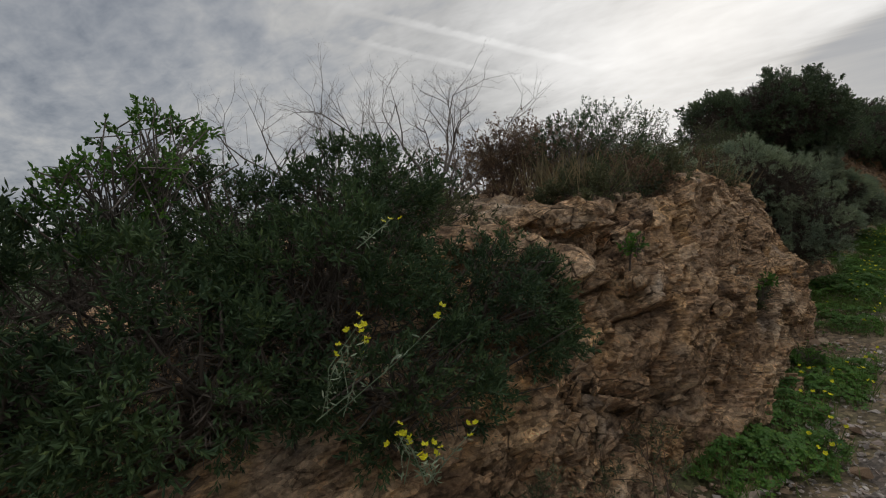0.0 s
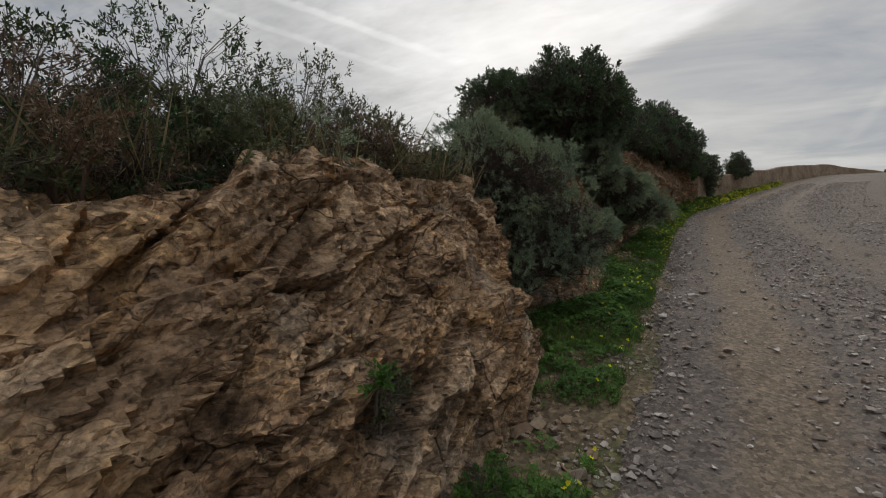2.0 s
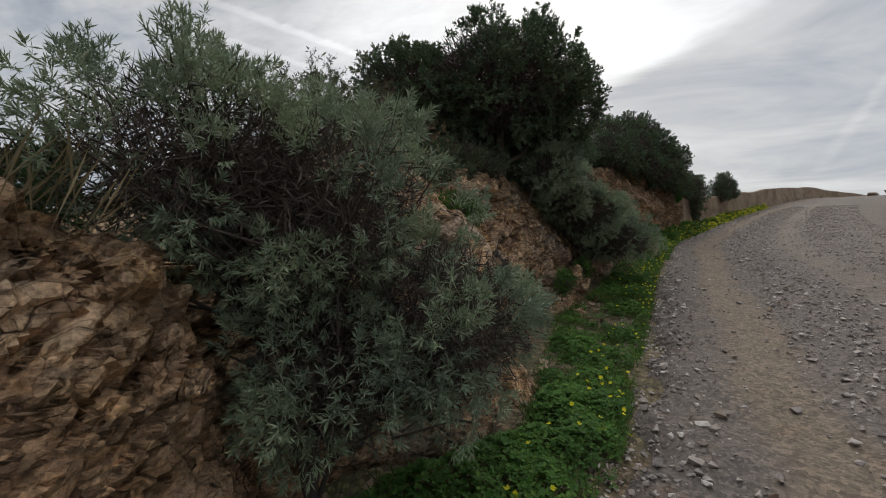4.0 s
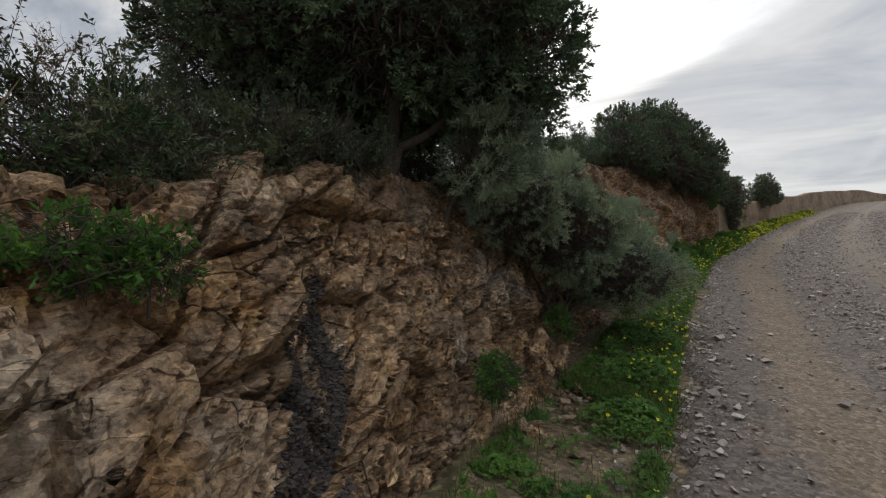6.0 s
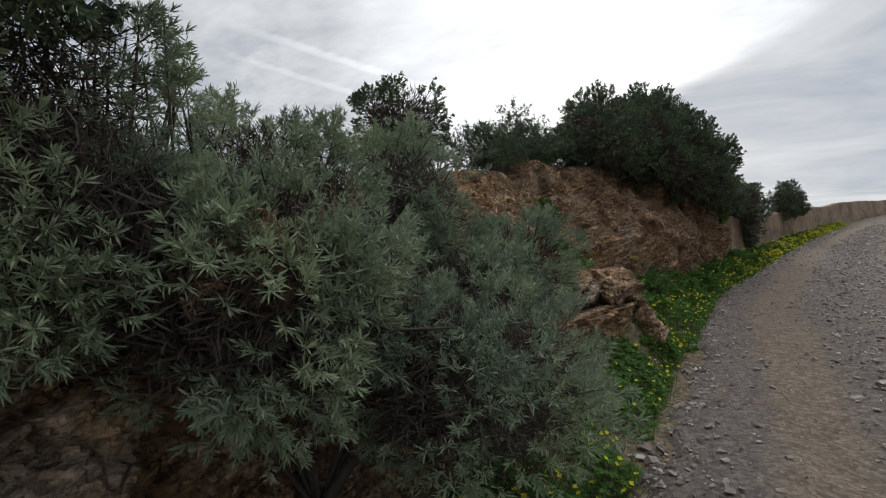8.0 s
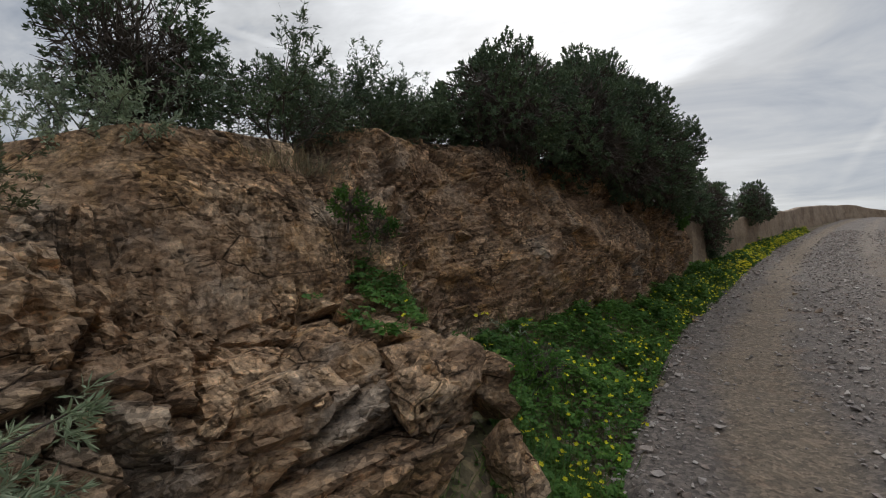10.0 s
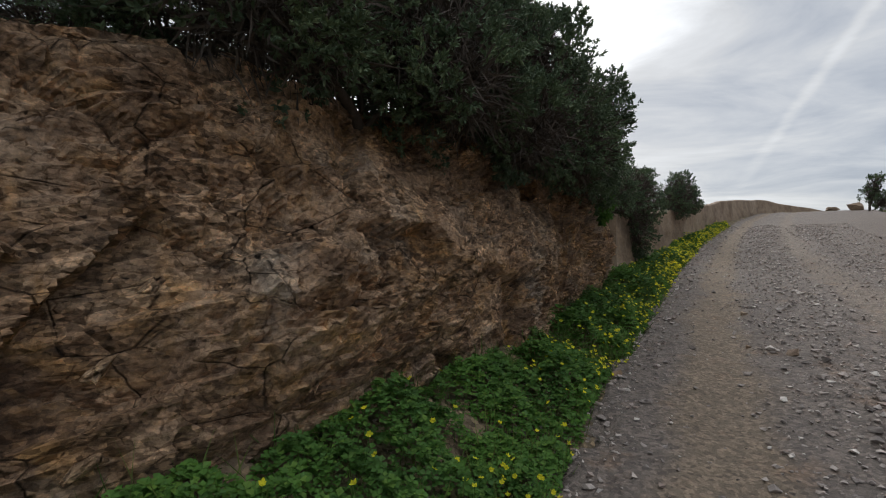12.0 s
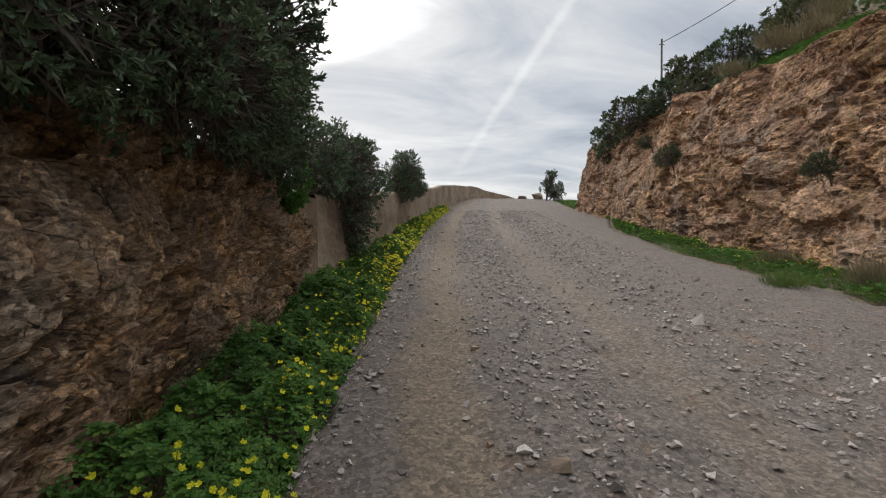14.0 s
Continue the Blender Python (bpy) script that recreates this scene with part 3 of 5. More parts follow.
def rough_rock(p, dip, seed, big=(0.62, 0.26), amp=1.0, fine=1.0, plate=(0.36, 0.115), flake=(0.16, 0.058), ledge=1.0):
    """How far a rock face stands proud, in metres, at points p: tilted beds broken into blocks, at three sizes."""
    a = radians(dip)
    q = np.stack([p[:, 0], p[:, 1] * math.cos(a) + p[:, 2] * math.sin(a), -p[:, 1] * math.sin(a) + p[:, 2] * math.cos(a)], 1)
    q = q + 0.022 * np.stack([fbm(p * 1.3 + 5, 2, seed + 40), fbm(p * 1.3 + 9, 2, seed + 41), fbm(p * 1.3 + 31, 2, seed + 42)], 1)
    v1, e1 = blocks(q / np.array([0.8, big[0] * 1.2, big[1]]), seed, 0.6)
    v2, e2 = blocks(q / np.array([0.4, *plate]) + 7, seed + 10, 0.5)
    v3, e3 = blocks(q / np.array([0.2, *flake]) + 3, seed + 20, 0.5)
    part_open = np.clip(fbm(p * 0.9 + 50, 2, seed + 60) * 1.5 + 0.5, 0.05, 1.3)
    flaky = np.clip(fbm(p * 1.1 + 80, 3, seed + 65) * 1.6 + 0.6, 0.08, 1.5)
    d = 0.085 * v1 - 0.12 * np.clip(0.06 - e1, 0, 1) / 0.06 * part_open
    d = d + fine * flaky * 0.036 * v2 - 0.05 * np.clip(0.10 - e2, 0, 1) / 0.10 * part_open + fine * flaky * 0.014 * v3
    # beds weather back into ledges
    for step, deep in ((0.34, 0.045), (0.10, 0.018)):
        saw = np.mod(q[:, 2] / step + 0.25 * fbm(p * 2.3, 2, seed + 70), 1.0)
        d = d + ledge * deep * (saw - 0.5) * np.clip(fbm(p * 1.3 + 20, 2, seed + 71) + 0.6, 0, 1)
    return amp * (d + 0.075 * fbm(p * 0.9, 3, seed + 30)) + 0.009 * fbm(p * 18, 3, seed + 33)


def bank_point(t, u):
    """A point of the smooth bank at y = t, u from 0 (foot) over 1 (waist) and 2 (lip) to 3 (back)."""
    z0 = road_z(t)
    px = [foot_x(t), waist_x(t), lip_x(t), lip_x(t) - back_dx(t)]
    pz = [z0 - 0.12, z0 + waist_h(t), z0 + lip_h(t), z0 + lip_h(t) + back_dz(t)]
    k = np.clip(np.floor(u), 0, 2).astype(int)
    f = u - k
    x = np.choose(k, px[:3]) * (1 - f) + np.choose(k, px[1:]) * f
    z = np.choose(k, pz[:3]) * (1 - f) + np.choose(k, pz[1:]) * f
    return x, z


def build_bank():
    t = np.concatenate([np.arange(-4, 1.4, 0.06), np.arange(1.4, 27.6, 0.021)])
    u = np.concatenate([np.linspace(0, 1, 48, endpoint=False), np.linspace(1, 2, 52, endpoint=False), np.linspace(2, 3, 30)])
    y, uu = np.repeat(t, len(u)), np.tile(u, len(t))
    x, z = bank_point(y, uu)
    p = np.stack([x, y, z], 1)
    dip = np.where(y < 8, 28.0, np.where(y < 15, 40.0, 14.0))
    d = np.empty(len(y))
    for angle, seed, big in ((28.0, 100, (0.62, 0.26)), (40.0, 200, (0.5, 0.3)), (14.0, 300, (0.6, 0.6))):
        m = dip == angle
        d[m] = rough_rock(p[m], angle, seed, big, 1.2 if angle < 20 else 1.0, 0.9 if angle < 20 else 1.0, *(((0.19, 0.3), (0.08, 0.11), 2.0) if angle < 20 else ()))
    soft = np.clip((3.0 - uu) / 0.8, 0.12, 1)
    nx, nz = np.where(uu > 2, 0.25, 0.93), np.where(uu > 2, 0.97, 0.36)
    p[:, 0] += d * nx * soft
    p[:, 2] += d * nz * soft
    p[:, 1] += 0.12 * d * value_noise(p * 2.0, 77)
    faces = grid_faces(len(t), len(u))
    me = mesh_of("rock_face", p, faces, ROCK)
    me.materials.append(OLD_ROCK)
    line = 17.5 + 0.35 * fbm(p * 1.1, 3, 88)
    me.polygons.foreach_set("material_index", (y > line)[faces[:, 0]].astype(np.int32))
    return tagged(new("rock_face", me), "fractured tan and brown schist rock face of the road cutting", "rock face", kind="structure")


def build_cliff():
    t = np.arange(20, 55, 0.09)
    u = np.linspace(0, 1.25, 84)
    y, uu = np.repeat(t, len(u)), np.tile(u, len(t))
    h = cliff_h(y)
    up = np.minimum(uu, 1.0)
    x = cliff_x(y) + 1.15 * up ** 1.25 * (h / 4.6) + np.clip(uu - 1, 0, 1) * 8
    z = road_z(y) - 0.2 + (h + 0.2) * up + np.clip(uu - 1, 0, 1) * -1.0
    p = np.stack([x, y, z], 1)
    d = rough_rock(p * 0.6, 10, 500, (0.7, 0.35)) * 1.3 + 0.3 * fbm(p * np.array([0.6, 0.6, 0.25]), 3, 520)
    soft = np.clip((1.25 - uu) / 0.2, 0.1, 1)
    p[:, 0] -= d * soft * 0.95
    p[:, 2] += d * soft * 0.2
    me = mesh_of("cliff", p, grid_faces(len(t), len(u))[:, ::-1], CLIFF)
    tagged(new("cliff", me), "high reddish rock cutting with scrub along its top", "rock cliff", kind="structure")


build_ground()
build_road()
rock_face = build_bank()
build_cliff()

# ---- plants ----
def leaf_quads(base, along, side, length, width, fold=0.25):
    """Leaves as folded kites: base, direction and side vectors (n, 3), sizes (n,). Returns verts and faces."""
    n = len(base)
    up = np.cross(along, side)
    l, w = length[:, None], width[:, None]
    tip = base + along * l
    mid = base + along * l * 0.55 + up * w * fold
    v = np.stack([base, mid - side * w * 0.5, tip, mid + side * w * 0.5], 1).reshape(-1, 3)
    f = np.arange(n * 4).reshape(n, 4)
    return v, f


def unit(v):
    return v / np.maximum(np.linalg.norm(v, axis=1, keepdims=True), 1e-9)


def side_of(a, rng):
    return unit(np.cross(a, rng.normal(size=a.shape)))


def sprigs(rng, tips, outward, count, leaf, width, spread, stem):
    """Leaf rosettes along short stems that end at the tips."""
    n = len(tips)
    o = np.repeat(outward, count, 0)
    back = rng.uniform(0, 1, (n * count, 1)) ** 1.4
    base = np.repeat(tips, count, 0) - o * back * stem
    along = unit(o * (1.0 - 0.55 * back) + rng.normal(0, spread, (n * count, 3)))
    return leaf_quads(base, along, side_of(along, rng), rng.uniform(0.6, 1.15, n * count) * leaf, rng.uniform(0.7, 1.2, n * count) * width)


def lobe_tips(rng, lobes, density, rough, clump, fill=0.6):
    """Places of sprigs on a crown of overlapping ellipsoids that bulges into many small clumps with gaps between; and their outward directions."""
    tips, outs = [], []
    for k, (c, r) in enumerate(lobes):
        c, r = np.array(c, float), np.array(r, float)
        area = 4 * math.pi * ((r[0] * r[1]) ** 1.6 / 3 + (r[0] * r[2]) ** 1.6 / 3 + (r[1] * r[2]) ** 1.6 / 3) ** (1 / 1.6)
        n = max(6, int(fill * area / clump ** 2))
        d = unit(rng.normal(size=(n, 3)))
        lump = fbm(d * 4 * r.mean() + 13 * k, 2, 60 + k)
        hub = c + d * r * (0.83 + 1.3 * rough * lump + rng.normal(0, 0.09, n))[:, None]
        keep = np.ones(n, bool)
        for j, (c2, r2) in enumerate(lobes):
            if j != k:
                keep &= (((hub - np.array(c2)) / (np.array(r2) * 0.8)) ** 2).sum(1) > 1
        hub, d = hub[keep], d[keep]
        size = clump * rng.uniform(0.5, 1.2, len(hub))
        per = np.maximum(3, (density * 5.5 * size ** 2).astype(int))
        i = np.repeat(np.arange(len(hub)), per)
        m = len(i)
        e = unit(0.75 * rng.normal(size=(m, 3)) + 0.9 * unit(d[i] / r) + np.array([0, 0, 0.5]))
        q = hub[i] + e * (size[i] * rng.uniform(0.55, 1.1, m))[:, None]
        tips.append(q), outs.append(unit(e + 0.4 * d[i] + np.array([0, 0, 0.2])))
    return np.concatenate(tips), np.concatenate(outs)


def tubes(segments, sides=4):
    """Tapered tubes: segments (a, b, radius a, radius b)."""
    a = np.array([s[0] for s in segments], float)
    b = np.array([s[1] for s in segments], float)
    ra, rb = np.array([s[2] for s in segments]), np.array([s[3] for s in segments])
    d = unit(b - a)
    ref = np.where(np.abs(d[:, 2:3]) > 0.9, np.array([[1.0, 0, 0]]), np.array([[0, 0, 1.0]]))
    e1 = unit(np.cross(d, ref))
    e2 = np.cross(d, e1)
    ring = []
    for base, rad in ((a, ra), (b, rb)):
        for s in range(sides):
            w = 2 * math.pi * s / sides
            ring.append(base + rad[:, None] * (math.cos(w) * e1 + math.sin(w) * e2))
    v = np.stack(ring, 1).reshape(-1, 3)
    i0 = np.arange(len(a))[:, None] * 2 * sides
    f = np.concatenate([np.concatenate([i0 + s, i0 + (s + 1) % sides, i0 + sides + (s + 1) % sides, i0 + sides + s], 1) for s in range(sides)])
    return v, f


def branch(rng, out, a, d, length, radius, depth, wander=0.25, split=(2, 3), shrink=0.68, lift=0.15):
    """A limb that bends and forks, added to out as tube segments; returns nothing."""
    steps = 3 if depth > 1 else 2
    for _ in range(steps):
        d = d + np.array([rng.normal(0, wander), rng.normal(0, wander), rng.normal(lift * 0.3, wander * 0.7)])
        d = d / np.linalg.norm(d)
        b = a + d * length / steps
        r2 = radius * (0.86 if depth else 0.6)
        out.append((a, b, radius, r2))
        if depth and rng.random() < 0.5:
            e = d + rng.normal(0, 0.7, 3)
            branch(rng, out, b, e / np.linalg.norm(e), length * shrink * 0.75, r2 * 0.55, depth - 1, wander, split, shrink, lift)
        a, radius = b, r2
    if depth:
        for _ in range(rng.integers(split[0], split[1] + 1)):
            e = d + rng.normal(0, 0.5, 3) + np.array([0, 0, lift])
            branch(rng, out, a, e / np.linalg.norm(e), length * shrink * rng.uniform(0.7, 1.1), radius * 0.65, depth - 1, wander, split, shrink, lift)


def world_lobes(lobes):
    """Lobes given as (x, y, height over the track, rx, ry, rz) to world ellipsoids."""
    return [((x, y, float(road_z(y)) + h), (rx, ry, rz)) for x, y, h, rx, ry, rz in lobes]


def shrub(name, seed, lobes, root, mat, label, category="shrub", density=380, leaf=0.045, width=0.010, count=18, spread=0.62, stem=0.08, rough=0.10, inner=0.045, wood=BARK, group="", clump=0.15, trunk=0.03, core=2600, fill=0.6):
    """A leafy shrub: forked limbs and a crown of separate leaves."""
    rng = np.random.default_rng(seed)
    lobes = world_lobes(lobes)
    root = np.array([root[0], root[1], float(road_z(root[1])) + root[2]])
    thing = tagged(new(name), label, category, group)
    thing.location = Vector(root)
    tips, outs = lobe_tips(rng, lobes, density, rough, clump, fill)
    v, f = sprigs(rng, tips, outs, count, leaf, width, spread, stem)
    part("crown", mesh_of("crown", v - root, f, mat), thing)
    # leafless woody twigs tangled inside the crown; their dark colour stands in for shade
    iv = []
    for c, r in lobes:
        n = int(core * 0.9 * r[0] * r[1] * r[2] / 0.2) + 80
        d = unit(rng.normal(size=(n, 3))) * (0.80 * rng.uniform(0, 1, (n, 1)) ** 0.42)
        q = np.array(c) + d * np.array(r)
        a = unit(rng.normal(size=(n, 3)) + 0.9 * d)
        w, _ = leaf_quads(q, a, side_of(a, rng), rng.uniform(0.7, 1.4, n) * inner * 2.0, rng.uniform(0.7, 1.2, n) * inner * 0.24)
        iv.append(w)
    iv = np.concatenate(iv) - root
    tagged(part("twig_tangle", mesh_of("twig_tangle", iv, np.arange(len(iv)).reshape(-1, 4)[:, :3], wood), thing, "tangle of dark leafless inner twigs standing in for crown shade"), kind="stuff")
    fine = []
    for k, (c, r) in enumerate(lobes):
        aim, segs = np.array(c) - root, []
        reach = np.linalg.norm(aim)
        a, d = np.zeros(3) - np.array([0, 0, 0.12]), aim / max(reach, 0.01)
        for i in range(5):
            b = aim * (i + 1) / 5 * 0.9 + rng.normal(0, 0.04 * reach, 3) * (0.3 if k == 0 else 1.0) * (i < 4)
            thick = trunk * (1.0 if k == 0 else 0.45)
            segs.append((a, b, thick * (1 - 0.13 * i), thick * (1 - 0.13 * (i + 1))))
            a = b
        tv, tf = tubes(segs, 7)
        part("limb", mesh_of("limb", tv, tf, wood, True), thing)
        rel = np.linalg.norm((tips - np.array(c)) / np.array(r), axis=1)
        near = np.nonzero(rel < 1.3)[0]
        for i in near[rng.permutation(len(near))[:70]]:
            a, b = aim * rng.uniform(0.45, 0.95), tips[i] - root
            m = a * 0.45 + b * 0.55 + rng.normal(0, 0.06, 3)
            fine.append((a, m, 0.30 * trunk, 0.2 * trunk))
            fine.append((m, b, 0.2 * trunk, 0.002))
    tv, tf = tubes(fine, 4)
    part("branchwork", mesh_of("branchwork", tv, tf, wood, True), thing)
    return thing


def bare_shrub(name, seed, root, size, label, mat=TWIG, stems=6, depth=4, lean=(0, 0), leaves=None, leaf_n=0, leaf=0.03, thick=0.014, category="bare shrub", spread=0.55, group="", per=5):
    """A leafless or thinly leaved shrub: each stem forks into twigs."""
    rng = np.random.default_rng(seed)
    root = np.array([root[0], root[1], float(road_z(root[1])) + root[2]])
    thing = tagged(new(name), label, category, group)
    thing.location = Vector(root)
    ends, dirs = [], []
    for _ in range(stems):
        segs = []
        d = np.array([rng.normal(lean[0], spread), rng.normal(lean[1], spread), 1.0])
        branch(rng, segs, np.array([rng.normal(0, 0.06), rng.normal(0, 0.06), -0.06]), d / np.linalg.norm(d), size * 0.45, thick, depth, 0.22, (2, 3), 0.68, 0.12)
        v, f = tubes(segs, 3)
        part("branch", mesh_of("branch", v, f, mat, True), thing)
        ends += [q[1] for q in segs if q[2] < thick * 0.45]
        dirs += [q[1] - q[0] for q in segs if q[2] < thick * 0.45]
    if leaf_n:
        ends, dirs = np.array(ends), unit(np.array(dirs))
        pick = rng.integers(0, len(ends), leaf_n)
        lv, lf = sprigs(rng, ends[pick], dirs[pick], per, leaf, leaf * 0.28, 0.7, 0.07)
        part("foliage", mesh_of("foliage", lv, lf, leaves), thing)
    return thing


def tuft(name, seed, place, size, blades, mat, label, category="grass tuft", wide=0.05, group=""):
    """A tuft of bending grass blades, at x, y and height over the track."""
    rng = np.random.default_rng(seed)
    root = np.array([place[0], place[1], float(road_z(place[1])) + place[2]])
    thing = tagged(new(name), label, category, group)
    thing.location = Vector(root)
    d = unit(np.stack([rng.normal(0, 0.42, blades), rng.normal(0, 0.42, blades), np.ones(blades)], 1))
    base = np.stack([rng.normal(0, wide, blades), rng.normal(0, wide, blades), np.full(blades, -0.03)], 1)
    l = rng.uniform(0.5, 1.1, blades) * size
    v, f = leaf_quads(base, d, side_of(d, rng), l, np.full(blades, 0.006) + 0.006 * size, 0.4)
    tagged(part("grass_blade", mesh_of("grass_blade", v, f, mat), thing), kind="stuff")
    return thing


def petals(rng, heads, size):
    """Small five-petalled flowers at heads, facing up and outward."""
    n = len(heads)
    up = unit(np.stack([rng.normal(0.3, 0.5, n), rng.normal(-0.3, 0.5, n), np.ones(n)], 1))
    e1 = side_of(up, rng)
    e2 = np.cross(up, e1)
    out = []
    for k in range(5):
        w = 2 * math.pi * k / 5
        a = unit(math.cos(w) * e1 + math.sin(w) * e2 + 0.45 * up)
        v, _ = leaf_quads(heads, a, unit(np.cross(a, up)), np.full(n, size) * rng.uniform(0.8, 1.2, n), np.full(n, size * 0.85))
        out.append(v)
    return np.concatenate(out)


def stalks(rng, feet, heads, radius=0.0018):
    return tubes([(a, b, radius, radius) for a, b in zip(feet, heads)], 3)


def verge(name, seed, y0, y1, x0, x1, per_m2, tall, flowers, label, leaf=0.026, grassy=0.0, mat=None, bald=-0.25, category="verge plants", lie=ground_z):
    """Low clover-like plants on the strip between two edges, given as functions of y: three leaflets a leaf, flowers on stalks."""
    rng = np.random.default_rng(seed)
    ym = (y0 + y1) / 2
    area = (y1 - y0) * abs(float(x1(ym) - x0(ym)))
    n = int(area * per_m2)
    y = rng.uniform(y0, y1, n)
    f = rng.uniform(0, 1, n)
    x = x0(y) + (x1(y) - x0(y)) * f
    p = np.stack([x, y, np.zeros(n)], 1)
    mound = fbm(p * 2.4, 2, seed + 5) + 0.55 * fbm(p * 7.0, 2, seed + 6)
    edge = np.clip(np.minimum(f, 1 - f) * 5 + 0.25, 0, 1) * np.clip(np.minimum(y - y0, y1 - y) / 0.4, 0.1, 1)
    keep = mound + rng.normal(0, 0.2, n) > bald
    x, y, mound, edge = x[keep], y[keep], mound[keep], edge[keep]
    n = len(x)
    g = lie(x, y) + 0.02
    h = tall * edge * np.clip(0.55 + 0.5 * mound, 0.1, 1.2) * rng.uniform(0.75, 1.08, n)
    c = np.stack([x, y, g + h], 1)
    up = unit(np.stack([rng.normal(0.15, 0.3, n), rng.normal(-0.1, 0.3, n), np.ones(n)], 1))
    e1 = side_of(up, rng)
    e2 = np.cross(up, e1)
    size = leaf * rng.uniform(0.6, 1.25, n)
    vs = []
    for k in range(3):
        w = 2 * math.pi * k / 3
        a = unit(math.cos(w) * e1 + math.sin(w) * e2 + rng.normal(0.05, 0.15, (n, 1)) * up)
        v, _ = leaf_quads(c, a, unit(np.cross(a, up)), size, size * 0.95, -0.15)
        vs.append(v)
    thing = tagged(new(name), label, category, kind="stuff")
    origin = np.array([float((x0(ym) + x1(ym)) / 2), ym, float(road_z(ym))])
    thing.location = Vector(origin)
    v = np.concatenate(vs) - origin
    part("leaf_cover", mesh_of("leaf_cover", v, np.arange(len(v)).reshape(-1, 4), mat or LEAF_CLOVER), thing)
    if grassy:
        m = int(n * grassy)
        i = rng.integers(0, n, m)
        d = unit(np.stack([rng.normal(0, 0.4, m), rng.normal(0, 0.4, m), np.ones(m)], 1))
        b = np.stack([x[i], y[i], g[i]], 1) + rng.normal(0, 0.03, (m, 3)) * np.array([1, 1, 0]) - origin
        v, q = leaf_quads(b, d, side_of(d, rng), rng.uniform(0.4, 1.1, m) * max(0.12, tall * 0.9), np.full(m, 0.006), 0.4)
        part("grass", mesh_of("grass", v, q, GRASS), thing)
    if flowers:
        i = rng.integers(0, n, flowers * 3)
        i = i[np.argsort(-(f[keep][i] + rng.normal(0, 0.3, flowers * 3)))[:flowers]]
        clump = np.argsort(-(value_noise(c[i] * 2.5, seed + 9) + rng.normal(0, 0.3, flowers)))[: int(flowers * 0.8)]
        i = i[clump]
        head = c[i] + np.stack([rng.normal(0.02, 0.03, len(i)), rng.normal(0, 0.03, len(i)), rng.uniform(0.02, 0.10, len(i))], 1)
        v = petals(rng, head, 0.016 + 0.0006 * max(0.0, ym - 20)) - origin
        part("blossom", mesh_of("blossom", v, np.arange(len(v)).reshape(-1, 4), PETAL), thing, "bright yellow flowers")
        foot = np.stack([x[i], y[i], g[i]], 1)
        tv, tf = stalks(rng, foot - origin, head - origin)
        part("stalk", mesh_of("stalk", tv, tf, LEAF_CLOVER), thing)
    return thing


def flower_stems(name, seed, place, n, spread, tall, label):
    """A few long flowering stems with yellow heads."""
    rng = np.random.default_rng(seed)
    root = np.array([place[0], place[1], float(road_z(place[1])) + place[2]])
    thing = tagged(new(name), label, "wild flower")
    thing.location = Vector(root)
    for _ in range(n):
        a = rng.normal(0, spread * 0.3, 3) * np.array([1, 1, 0.2])
        head = a + np.array([rng.normal(0.05, spread), rng.normal(0, spread), tall * rng.uniform(0.5, 1.0)])
        m = (a + head) / 2 + rng.normal(0, 0.02, 3)
        tv, tf = tubes([(a, m, 0.0018, 0.0015), (m, head, 0.0015, 0.001)], 4)
        part("stem", mesh_of("stem", tv, tf, LEAF_SILVER), thing)
        hs = head + rng.normal(0, 0.016, (3, 3))
        v = petals(rng, hs, 0.012)
        part("flower_head", mesh_of("flower_head", v, np.arange(len(v)).reshape(-1, 4), PETAL), thing, "bright yellow flower head")
        t = a + (head - a) * rng.uniform(0.1, 0.85, (16, 1))
        d = unit(rng.normal(size=(16, 3)) + np.array([0, 0, 0.5]))
        v, q = leaf_quads(t, d, side_of(d, rng), np.full(16, 0.03), np.full(16, 0.006))
        tagged(part("leaf_spray", mesh_of("leaf_spray", v, q, LEAF_SILVER), thing), kind="stuff")
    return thing


# ---- stones ----
def hull(seed, n=13, flat=0.7):
    """An angular broken stone about 1 across: the hull of a few points."""
    rng = np.random.default_rng(seed)
    bm = bmesh.new()
    for q in unit(rng.normal(size=(n, 3))) * rng.uniform(0.42, 0.55, (n, 1)) * np.array([1, 0.85, flat]):
        bm.verts.new(q)
    res = bmesh.ops.convex_hull(bm, input=bm.verts)
    loose = [e for e in res["geom_interior"] if isinstance(e, bmesh.types.BMVert)]
    bmesh.ops.delete(bm, geom=loose, context="VERTS")
    bmesh.ops.triangulate(bm, faces=bm.faces)
    bm.verts.index_update()
    v = np.array([q.co[:] for q in bm.verts])
    f = np.array([[q.index for q in face.verts] for face in bm.faces])
    bm.free()
    return v, f


